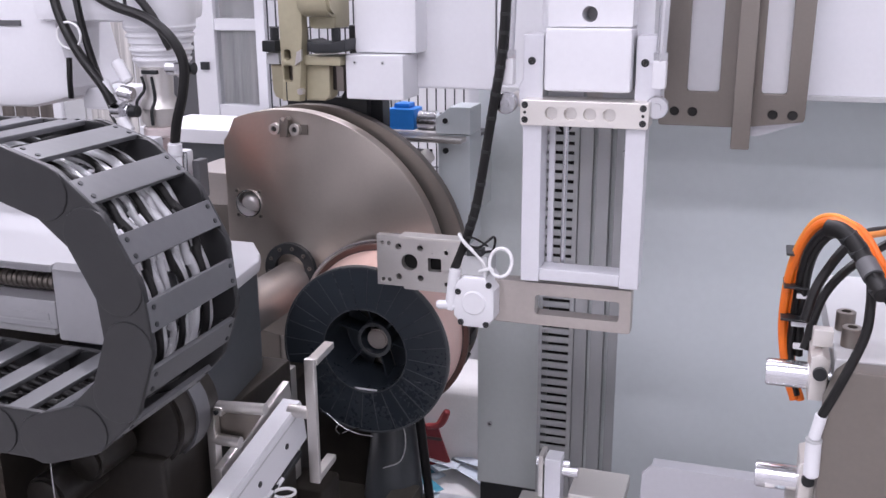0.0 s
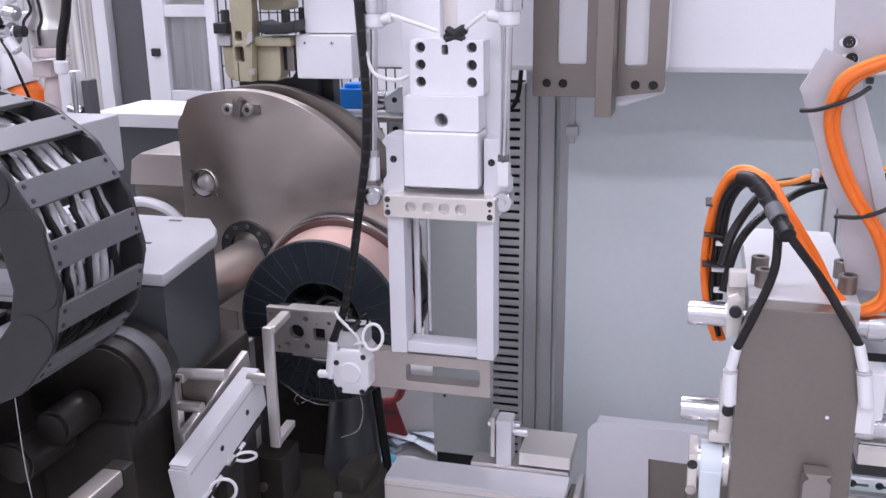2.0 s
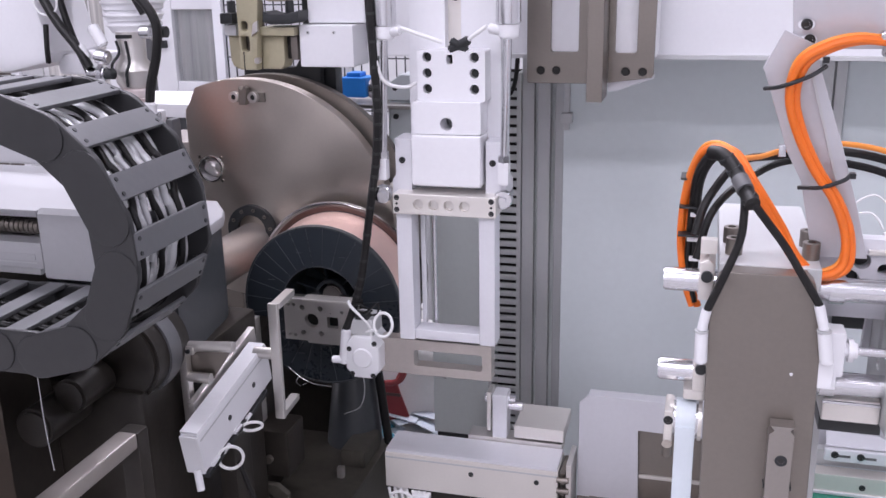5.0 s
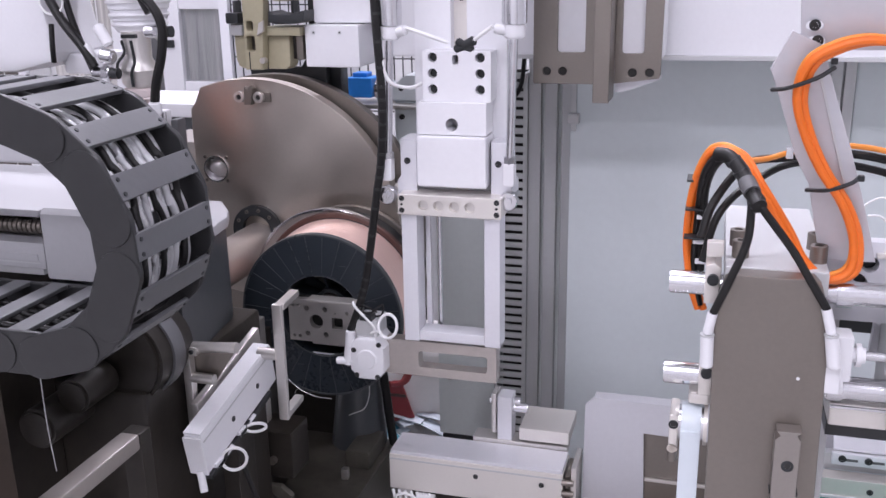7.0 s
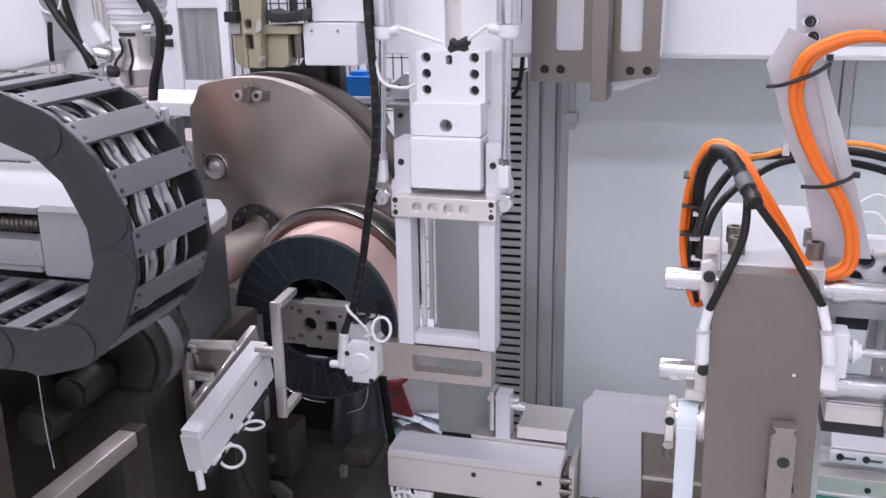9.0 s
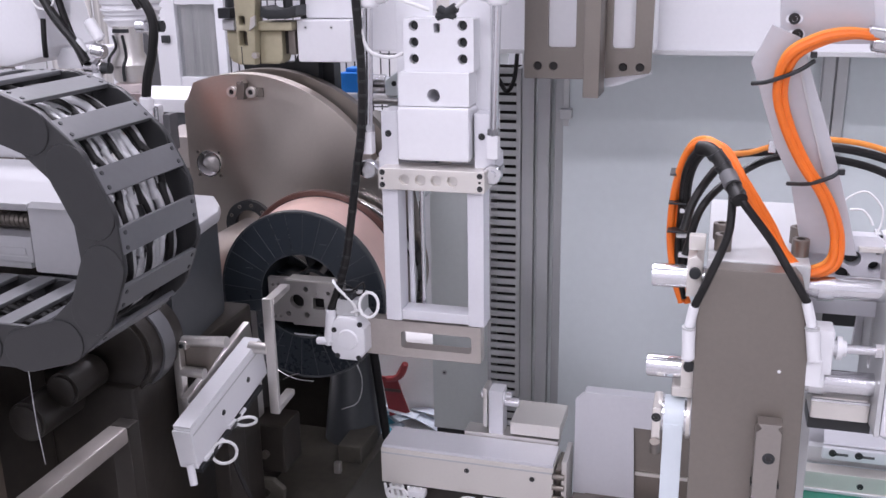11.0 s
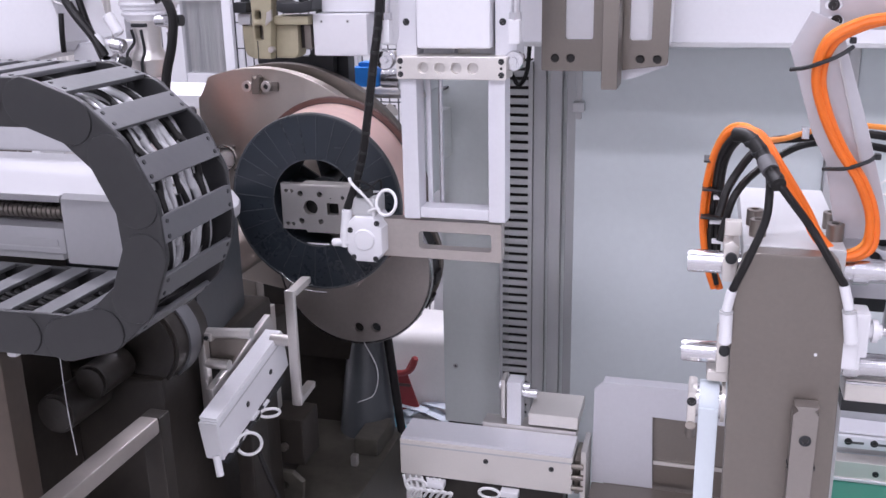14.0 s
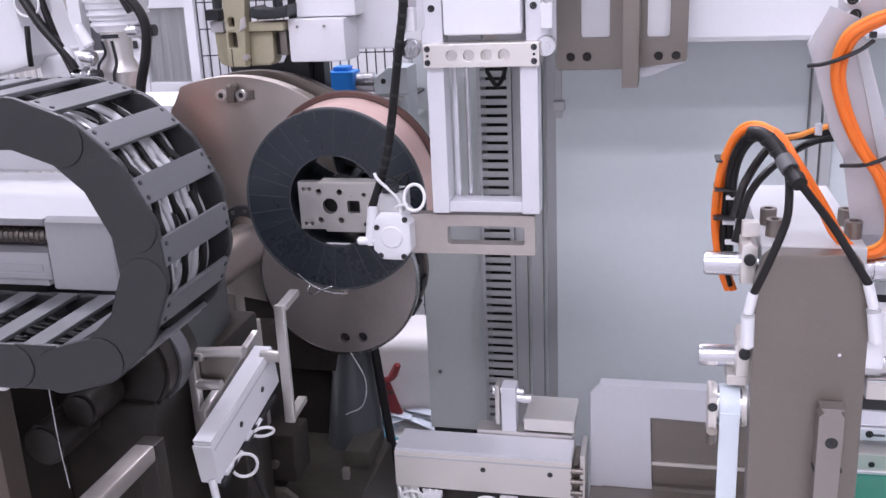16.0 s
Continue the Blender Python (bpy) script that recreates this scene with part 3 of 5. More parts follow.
part("hub_ring", lathe([(0.034, 0.0), (0.054, 0.0), (0.056, -0.002), (0.056, -0.014), (0.034, -0.014)], (HUB[0], DY, HUB[1]), (0, 1, 0)), BLACK, disc)
for k in range(10):
    a = radians(36 * k + 8)
    socket_screw(HUB[0] + 0.046 * math.cos(a), DY - 0.014, HUB[1] + 0.046 * math.sin(a), 0.004, disc, 0.003, STEEL)
part("shaft", cyl((HUB[0], 1.66, HUB[1] - 0.03), (HUB[0], DY, HUB[1] - 0.03), 0.045, bevel=0.002, seg=48), FLANGE_M, disc)
out2 = [(HUB[0] + 0.03 + 0.332 * math.cos(radians(a)), HUB[1] + 0.332 * math.sin(radians(a))) for a in np.linspace(104, -20, 50)] + [(-0.5, 0.92), (-0.76, 1.0)]
part("rear_plate", sheet(out2, [], DY + 0.05, DY + 0.075, "y", 0.0015), STEEL, disc)

SX, SY, SZ = -0.503, 1.915, 1.012
FY = 2.034
man = thing("spool_mandrel", (SX, FY, SZ), "brown steel mandrel plate on a black pusher drum", "mandrel")
MP = Vector((SX - 0.0095, FY, SZ + 0.0095))
fl = sheet(ring_of(MP.x, MP.z, 0.1725, 80), [ring_of(SX - 0.005, SZ - 0.127, 0.011, 20), ring_of(SX + 0.035, SZ - 0.124, 0.011, 20)], FY, FY + 0.012, "y", 0.001)
part("plate", fl, FLANGE_M, man)
MC = Vector((SX + 0.012, FY, SZ))
part("rim", lathe([(0.1695, -0.0012), (0.174, -0.0012), (0.175, 0.0), (0.175, 0.013), (0.1695, 0.013)], MP, (0, 1, 0), seg=96), CHROME, man)
part("hole_floor", box(SX - 0.03, SX + 0.06, FY + 0.02, FY + 0.024, SZ - 0.142, SZ - 0.105, 0), STEEL, man)
part("drum", lathe([(0.0, 0.013), (0.152, 0.013), (0.152, 0.10), (0.0, 0.10)], MC + Vector((-0.006, 0, 0.008)), (0, 1, 0), seg=72), BLACK, man)
for k in range(16):
    m = Matrix.Translation(MC) @ pose(0, 0, 0, 0, 22.5 * k + 5, 0)
    part("drum_rib", box(-0.013, 0.013, 0.028, 0.072, 0.146, 0.1545, 0.003, turn=m), RUBBER, man)
part("drum_edge", lathe([(0.148, 0.080), (0.158, 0.080), (0.160, 0.083), (0.160, 0.092), (0.148, 0.092)], MC + Vector((-0.006, 0, 0.012)), (0, 1, 0), seg=96), STEEL, man)
part("spindle", cyl((SX, FY - 0.055, SZ), (SX, FY, SZ), 0.021, bevel=0.003), FLANGE_M, man)

# ---- wire spool (moves) ----
spool = thing("wire_spool", (SX, SY, SZ), "black plastic spool full of copper coated wire", "wire spool")


def build_spool(y):
    c = (SX, y, SZ)
    fr = part("front_flange", lathe([(0.075, 0.0), (0.147, 0.0), (0.1495, 0.0015), (0.1495, 0.006), (0.147, 0.0075), (0.075, 0.0075)], c, (0, 1, 0), seg=96), SPOOL_BLACK, spool)
    part("rim", lathe([(0.1468, -0.0015), (0.1498, -0.0015), (0.1505, 0.0), (0.1505, 0.007), (0.1468, 0.007)], c, (0, 1, 0), seg=96), SPOOL_EDGE, fr)
    part("inner_rim", lathe([(0.0745, -0.001), (0.0765, -0.001), (0.0765, 0.004), (0.0745, 0.004)], c, (0, 1, 0), seg=72), SPOOL_EDGE, fr)
    for k in range(28):
        a = 2 * math.pi * k / 28
        m = Matrix.Translation(c) @ pose(0, 0, 0, 0, math.degrees(a) + 4, 0)
        part("rib", box(0.079, 0.145, -0.0012, 0.001, -0.0005, 0.0005, 0, turn=m), SPOOL_EDGE, fr)
    for k in range(8):
        a = radians(45 * k + 20)
        part("mould_mark", box(-0.006, 0.006, -0.0009, 0.001, -0.0006, 0.0006, 0, turn=Matrix.Translation((c[0] + 0.105 * math.cos(a), y, c[2] + 0.105 * math.sin(a)))), SPOOL_EDGE, fr)
    part("cup", lathe([(0.0745, 0.001), (0.0765, 0.004), (0.0765, 0.094), (0.0725, 0.094), (0.0715, 0.089)], c, (0, 1, 0), seg=72), SPOOL_BLACK, spool)
    hb = part("hub", lathe([(0.0255, 0.046), (0.031, 0.046), (0.031, 0.089), (0.0255, 0.089)], c, (0, 1, 0), seg=48), SPOOL_BLACK, spool)
    part("hub_lip", lathe([(0.0255, 0.0445), (0.0315, 0.0445), (0.0315, 0.0475), (0.0255, 0.0475)], c, (0, 1, 0), seg=48), SPOOL_EDGE, hb)
    for k in range(6):
        m = Matrix.Translation(c) @ pose(0, 0, 0, 0, 60 * k + 15, 0)
        part("spoke", box(0.031, 0.0735, 0.052, 0.089, -0.0015, 0.0015, 0.0004, turn=m), SPOOL_BLACK, hb)
    for a0, a1 in ((72, 112), (148, 252), (288, 398)):
        arc = [radians(q) for q in np.linspace(a0, a1, 12)]
        web = [(c[0] + 0.0728 * math.cos(q), c[2] + 0.0728 * math.sin(q)) for q in arc] + [(c[0] + 0.030 * math.cos(q), c[2] + 0.030 * math.sin(q)) for q in reversed(arc)]
        part("web", sheet(web, [], y + 0.089, y + 0.0935, "y", 0.0004), SPOOL_BLACK, hb)
    part("label_clip", box(SX - 0.022, SX + 0.02, y + 0.003, y + 0.006, SZ - 0.0735, SZ - 0.071, 0.0005), FITTING, fr)
    prof = []
    n = 46
    for k in range(n + 1):
        prof += [(0.1455 + 0.00025 * (k % 2) + 0.0003 * math.sin(k * 1.7), 0.0085 + 0.084 * k / n)]
    prof += [(0.08, 0.0925), (0.08, 0.0085)]
    part("copper_winding", lathe(prof, c, (0, 1, 0), seg=96), COPPER, spool)
    for pts in ([(-0.083, 0.002, -0.118), (-0.052, -0.002, -0.142), (-0.02, -0.003, -0.154), (0.012, -0.002, -0.156)], [(-0.045, -0.003, -0.158), (-0.03, -0.004, -0.149), (-0.013, -0.003, -0.143)], [(-0.052, -0.002, -0.142), (-0.058, -0.003, -0.152), (-0.05, -0.004, -0.160)]):
        part("wire_end", hose([(c[0] + x, y + dy, c[2] + z) for x, dy, z in pts], 0.0011, seg=6), CHROME, spool)
    part("rear_flange", lathe([(0.0735, 0.0945), (0.147, 0.0945), (0.150, 0.096), (0.150, 0.101), (0.147, 0.1025), (0.0735, 0.1025)], c, (0, 1, 0), seg=96), SPOOL_BLACK, spool)
    part("rear_rim", lathe([(0.147, 0.0935), (0.1545, 0.0935), (0.156, 0.095), (0.156, 0.102), (0.1545, 0.1035), (0.147, 0.1035)], c, (0, 1, 0), seg=96), RIM_BROWN, spool)
    # Enlarged and sheared upwards at the rear to match the camera's view.
    grow = Matrix.Translation(c) @ Matrix.Diagonal((1.113, 1.13, 1.113, 1)) @ Matrix.Translation(-Vector(c))
    lean = Matrix(((1, 0, 0, 0), (0, 1, 0, 0), (0, 0.07, 1, -0.07 * y), (0, 0, 0, 1)))
    for o in spool.children_recursive:
        o.data.transform(lean @ grow)


build_spool(SY)

# ---- olive gripper casting above the disc ----
ol = thing("casting_gripper", (-0.61, 1.95, 1.47), "olive cast metal gripper head with two jaws and black clamps", "gripper")
part("left_jaw", sheet([(-0.725, 1.533), (-0.687, 1.533), (-0.690, 1.467), (-0.708, 1.467), (-0.718, 1.472), (-0.723, 1.484)], [], 2.02, 2.065, "y", 0.005), CASTING, ol)
part("left_pad", box(-0.727, -0.700, 2.01, 2.06, 1.534, 1.556, 0.003), ALU_DULL, ol)
part("web", sheet([(-0.690, 1.80), (-0.640, 1.80), (-0.640, 1.60), (-0.645, 1.541), (-0.651, 1.468), (-0.689, 1.468), (-0.688, 1.535), (-0.688, 1.565)], [rrect(-0.680, 1.545, -0.667, 1.563, 0.005), rrect(-0.682, 1.505, -0.665, 1.534, 0.004)], 1.992, 2.018, "y", 0.004), CASTING, ol)
part("web_groove", box(-0.6785, -0.6765, 1.9915, 1.994, 1.469, 1.504, 0), HOLE, ol)
part("web_back", box(-0.687, -0.655, 2.0185, 2.05, 1.47, 1.60, 0.002), STEEL, ol)
part("right_jaw", sheet([(-0.654, 1.5335), (-0.601, 1.5335), (-0.602, 1.483), (-0.605, 1.473), (-0.614, 1.467), (-0.653, 1.467)], [], 2.02, 2.065, "y", 0.005), CASTING, ol)
part("shelf", box(-0.650, -0.572, 2.005, 2.07, 1.534, 1.552, 0.004), CASTING, ol)
part("side_cheek", box(-0.588, -0.573, 2.02, 2.065, 1.486, 1.5335, 0.003), STEEL, ol)
# Black box paints in the shade of the recess beside the jaw.
part("recess", box(-0.601, -0.588, 2.035, 2.065, 1.487, 1.533, 0.0), MACHINE_BLACK, ol)
part("upper_arm", box(-0.640, -0.585, 2.02, 2.09, 1.60, 2.1, 0.008), CASTING, ol)
part("knuckle", cyl((-0.640, 2.0, 1.655), (-0.575, 2.0, 1.655), 0.032, bevel=0.005), CASTING, ol)
part("clamp", box(-0.727, -0.699, 1.995, 2.06, 1.558, 1.579, 0.003), BLACK, ol)
part("clamp", sheet([(-0.632, 1.562), (-0.615, 1.557), (-0.575, 1.558), (-0.556, 1.563), (-0.554, 1.584), (-0.585, 1.577), (-0.618, 1.577), (-0.630, 1.582)], [], 1.99, 2.06, "y", 0.003), BLACK, ol)
for sx in (-0.712, -0.585):
    part("bolt", cyl((sx, 2.02, 1.578), (sx, 2.02, 1.602), 0.009, seg=6, bevel=0.001), BLACK, ol)
part("screw", cyl((-0.648, 1.986, 1.487), (-0.648, 2.0, 1.487), 0.006, bevel=0.001), STEEL_LIGHT, ol)
part("latch", sheet([(-0.655, 1.535), (-0.640, 1.545), (-0.640, 1.565), (-0.650, 1.56)], [], 1.984, 1.991, "y", 0.001), STEEL_LIGHT, ol)
blk = thing("black_mount", (-0.6, 2.1, FLOOR), "black steel mount below the olive gripper", "machine mount")
part("cradle", sheet([(-0.764, 1.485), (-0.750, 1.478), (-0.734, 1.459), (-0.635, 1.459), (-0.621, 1.480), (-0.601, 1.489), (-0.577, 1.470), (-0.580, 1.38), (-0.742, 1.38), (-0.753, 1.437)], [], 2.142, 2.165, "y", 0.002), BLACK, blk)
part("upright", box(-0.625, -0.555, 2.17, 2.21, FLOOR, 1.60, 0.003), BLACK, blk)
part("tie_plate", box(-0.62, -0.585, 2.1655, 2.1695, 1.385, 1.45, 0.001), BLACK, blk)

# ---- behind the disc ----
bm_ = thing("blue_motor", (-0.56, 2.31, 1.36), "small bright blue motor with a silver gearhead", "motor")
part("body", box(-0.598, -0.535, 2.30, 2.36, 1.372, 1.418, 0.005), BLUE, bm_)
part("face", box(-0.604, -0.598, 2.305, 2.355, 1.37, 1.415, 0.002), BLACK, bm_)
part("terminal", box(-0.585, -0.55, 2.31, 2.35, 1.418, 1.428, 0.003), BLUE, bm_)
part("gearhead", cyl((-0.535, 2.33, 1.39), (-0.49, 2.33, 1.39), 0.022, bevel=0.003), CHROME, bm_)
sh = thing("motor_shelf", (-0.55, 2.33, 1.36), "steel shelf with profile rails behind the disc", "machine shelf")
part("plate", box(-0.66, -0.42, 2.27, 2.42, 1.352, 1.362, 0.002), STEEL_LIGHT, sh)
part("rail", box(-0.56, -0.50, 2.26, 2.32, 1.305, 1.33, 0.002), BLACK, sh)
part("tube", cyl((-0.55, 2.27, 1.27), (-0.485, 2.25, 1.33), 0.016), ALU, sh)
part("arm", box(-0.46, -0.42, 2.36, 2.5, 1.345, 1.352, 0.002), DARK_GREY, sh)
part("leg", box(-0.66, -0.625, 2.36, 2.40, FLOOR, 1.352, 0.002), DARK_GREY, sh)
vm = thing("valve_module", (-0.45, 2.33, 1.17), "light grey upright valve module with cut corner", "valve module")
part("body", box(-0.485, -0.412, 2.31, 2.40, 1.12, 1.365, 0.004), PANEL, vm)
part("head", sheet([(-0.488, 1.367), (-0.41, 1.367), (-0.41, 1.425), (-0.455, 1.425), (-0.488, 1.40)], [], 2.305, 2.39, "y", 0.002), PANEL, vm)
part("mount", box(-0.44, -0.415, 2.38, 2.5, 1.18, 1.30, 0.003), PANEL_DARK, vm)
for z in (1.395, 1.33, 1.20):
    part("port", cyl((-0.466, 2.304, z), (-0.466, 2.312, z), 0.006), BLACK, vm)

fen = thing("mesh_fence", (-0.75, 3.0, FLOOR), "dark wire mesh safety fence in a white frame", "fence")
b = bmesh.new()
for k in range(34):
    x = -1.25 + 0.028 * k
    b = cyl((x, 3.0, FLOOR + 0.15), (x, 3.0, 1.95), 0.0022, bm=b, seg=6)
for k in range(22):
    z = FLOOR + 0.18 + 0.08 * k
    b = cyl((-1.25, 3.003, z), (-0.33, 3.003, z), 0.002, bm=b, seg=6)
part("mesh", b, WIRE, fen)
for x in (-1.27, -0.60, -0.33):
    part("post", box(x - 0.016, x + 0.016, 2.985, 3.02, FLOOR, 2.0, 0.003), WHITE, fen)
part("base_rail", box(-1.27, -0.33, 2.985, 3.02, FLOOR + 0.10, FLOOR + 0.15, 0.003), WHITE, fen)

cab = thing("white_cabinet", (-1.45, 3.2, FLOOR), "white framed cabinet with glazed doors and pale curtains", "cabinet")
for x0, x1 in ((-1.60, -1.522), (-1.362, -1.30)):
    part("stile", box(x0, x1, 3.14, 3.2, FLOOR, 2.3, 0.004), WHITE, cab)
for z0, z1 in ((FLOOR, 1.292), (1.53, 1.568), (1.80, 1.85)):
    part("rail", box(-1.522, -1.362, 3.145, 3.195, z0, z1, 0.004), WHITE, cab)
for z0, z1 in ((1.292, 1.53), (1.568, 1.80)):
    part("curtain", box(-1.522, -1.362, 3.185, 3.192, z0, z1, 0), CURTAIN, cab)
    part("pane", box(-1.522, -1.362, 3.158, 3.162, z0, z1, 0), GLASS, cab)
part("latch", box(-1.572, -1.545, 3.125, 3.14, 1.405, 1.43, 0.002), BLACK, cab)
part("side_frame", box(-1.30, -0.9, 3.15, 3.2, FLOOR, 2.3, 0.004), WHITE, cab)
# Dark box stands in for the shaded gap beside the white cabinet.
cab2 = thing("dark_cabinet", (-1.67, 3.3, FLOOR), "dark grey tall box that fills a dark gap, with a white edge", "cabinet")
part("body", box(-1.75, -1.602, 3.2, 3.4, FLOOR, 2.3, 0.004), DARK_GREY, cab2)
part("edge_profile", box(-1.80, -1.752, 3.16, 3.4, FLOOR, 2.3, 0.004), WHITE, cab2)
cab3 = thing("curtained_frame", (-1.95, 3.2, FLOOR), "white profile frame with streaky grey strip curtain", "strip curtain")
for k in range(1, 7):
    part("strip", box(-2.13 + 0.05 * k, -2.085 + 0.05 * k, 3.2 + 0.006 * (k % 2), 3.205 + 0.006 * (k % 2), FLOOR + 0.02, 2.1, 0.001), CURTAIN, cab3)
part("head_rail", box(-2.2, -1.81, 3.17, 3.23, 2.1, 2.16, 0.003), WHITE, cab3)
part("post", box(-2.215, -2.18, 3.17, 3.23, FLOOR, 2.16, 0.003), WHITE, cab3)
part("side_panel", box(-2.178, -2.09, 3.185, 3.195, FLOOR, 2.1, 0.002), ALU_DULL, cab3)
part("panel_opening", lathe([(0.0, -0.004), (0.022, -0.004), (0.024, 0.0), (0.0, 0.0)], (-2.131, 3.184, 1.46), (0, -1, 0), seg=24), DARK_GREY, cab3)
dc = thing("brown_curtain", (-2.4, 3.3, FLOOR), "dark brown streaky strip curtain between machines", "strip curtain")
for k in range(6):
    part("strip", box(-2.56 + 0.057 * k, -2.506 + 0.057 * k, 3.3 + 0.006 * (k % 2), 3.305 + 0.006 * (k % 2), FLOOR + 0.02, 2.1, 0.001), BROWN_STRIP, dc)
part("head_rail", box(-2.58, -2.218, 3.28, 3.33, 2.1, 2.16, 0.003), WHITE, dc)
part("post", box(-2.62, -2.58, 3.28, 3.33, FLOOR, 2.16, 0.003), WHITE, dc)

d1 = thing("white_worktop", (-1.2, 2.7, FLOOR), "white worktop on a dark grey machine body", "worktop")
part("top", box(-1.45, -0.98, 2.6, 2.86, 1.262, 1.30, 0.004), WHITE, d1)
part("body", box(-1.43, -1.0, 2.62, 2.84, FLOOR, 1.262, 0.004), SLATE, d1)
part("trim", box(-1.19, -1.175, 2.612, 2.62, FLOOR, 1.262, 0.002), ALU, d1)
d2 = thing("steel_cover_box", (-0.95, 2.25, FLOOR), "brown steel machine cover with rounded corner beside the disc", "machine cover")
part("cover", sheet([(-1.085, 1.20), (-0.84, 1.20), (-0.84, 1.275), (-1.05, 1.275), (-1.075, 1.258)], [], 2.2, 2.36, "y", 0.004), FLANGE_M, d2)
part("body", box(-1.08, -0.84, 2.21, 2.35, FLOOR, 1.20, 0.004), STEEL, d2)
part("pipe", hose([(-1.13, 2.19, 1.12), (-1.06, 2.18, 1.165), (-0.98, 2.18, 1.15), (-0.93, 2.19, 1.09)], 0.012), FITTING, d2)

bg = thing("printed_sack", (-0.6, 2.8, FLOOR), "white plastic sack with dark red print on the floor", "sack")
b = box(-0.74, -0.45, 2.71, 2.92, FLOOR + 0.07, 0.60, 0.05, seg=4)
for v in b.verts:
    w = noise.noise_vector(v.co * 9) * 0.022
    v.co += w
part("sack", b, BAG, bg)
part("print", sheet([(-0.660, 0.482), (-0.613, 0.481), (-0.600, 0.440), (-0.577, 0.374), (-0.639, 0.354)], [], 2.672, 2.678, "y", 0.0005), RED, bg)
part("print_band", box(-0.652, -0.600, 2.669, 2.6715, 0.437, 0.446, 0.0003), RIM_BROWN, bg)
part("knot", hose([(-0.640, 2.668, 0.478), (-0.612, 2.66, 0.487), (-0.592, 2.655, 0.505), (-0.580, 2.655, 0.535), (-0.588, 2.66, 0.522), (-0.605, 2.665, 0.49)], 0.010, seg=8), RED, bg)
film = thing("plastic_film_pile", (-0.6, 2.7, FLOOR), "crumpled pale blue plastic film on the floor", "plastic film")
random.seed(4)
for k in range(26):
    x, y = random.uniform(-0.78, -0.48), random.uniform(2.52, 2.72)
    m = Matrix.Translation((x, y, FLOOR + 0.078 + 0.002 * k)) @ pose(0, 0, 0, random.uniform(-9, 9), random.uniform(-9, 9), random.uniform(-60, 60))
    part("sheet", box(-0.07, 0.07, -0.018, 0.018, 0, 0.0015, 0, turn=m), TAPE if k % 4 == 0 else PAPER, film)
part("pad", box(-0.85, -0.47, 2.45, 2.95, FLOOR, FLOOR + 0.07, 0.01), BAG, film)

# ---- cable chain beside the camera (its links roll round the bend) ----
CH_X, CH_Z, CH_R0, CH_R, PITCH = -0.487, 1.390, 0.118, 0.1375, 0.0535
CH_Y0, CH_Y1 = 1.03, 1.185
chain = thing("cable_chain", (-0.7, 1.126, 1.278), "dark grey cable chain full of silver cables, blackened in the lower run", "cable chain")


def side_plate(y0, y1):
    h, n = 0.0255, 9
    pts = [(PITCH / 2 + h * math.cos(radians(a)), h * math.sin(radians(a))) for a in np.linspace(-90, 90, n)]
    pts += [(-PITCH / 2 + h * math.cos(radians(a)), h * math.sin(radians(a))) for a in np.linspace(90, 270, n)]
    return sheet(pts, [], y0, y1, "y", 0.0015)


half = (CH_Y1 - CH_Y0) / 2
plate_near, plate_far = side_plate(-half, -half + 0.007), side_plate(half - 0.007, half)
plate_near2, plate_far2 = side_plate(-half + 0.0018, -half + 0.0088), side_plate(half - 0.0088, half - 0.0018)
pin = cyl((PITCH / 2, -half - 0.0012, 0), (PITCH / 2, -half + 0.004, 0), 0.0175, bevel=0.0009, seg=30)
bar_out = box(-0.0145, 0.0145, -half + 0.004, half - 0.004, 0.0205, 0.0262, 0.0018)
bar_in = box(-0.0125, 0.0125, -half + 0.004, half - 0.004, -0.0262, -0.0205, 0.0018)
stud = cyl((0, 0, 0.0261), (0, 0, 0.0272), 0.0025, seg=10)
cables = []
random.seed(11)
for k in range(12):
    y = -half + 0.02 + k * 0.0105
    cables.append((y, random.uniform(-0.007, 0.007), random.choice((0.0034, 0.0040, 0.0047))))


def mesh_of(name, bm, material):
    me = bm
    if isinstance(bm, bmesh.types.BMesh):
        me = bpy.data.meshes.new(name)
        bm.to_mesh(me)
        bm.free()
    finish(me)
    me.materials.clear()
    me.materials.append(material)
    return me


M_PIN, M_OUT, M_IN, M_STUD = mesh_of("pivot", pin, CHAIN), mesh_of("outer_bar", bar_out, CHAIN_BAR), mesh_of("inner_bar", bar_in, CHAIN_BAR), mesh_of("stud", stud, BLACK)
for me in (plate_near, plate_far, plate_near2, plate_far2):
    mesh_of("side", me, CHAIN)
M_CAB = []
for v in range(4):
    row = []
    for i, (y, z, r) in enumerate(cables):
        w = 0.0035 * math.sin(i * 2.3 + v * 2.1)
        # Row 3 is all black, to paint in the dark of the lower run.
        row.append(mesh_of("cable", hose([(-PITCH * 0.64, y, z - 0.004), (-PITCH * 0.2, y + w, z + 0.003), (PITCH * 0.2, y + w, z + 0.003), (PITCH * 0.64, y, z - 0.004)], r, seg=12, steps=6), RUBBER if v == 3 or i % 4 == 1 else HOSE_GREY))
    M_CAB.append(row)
LINKS = []
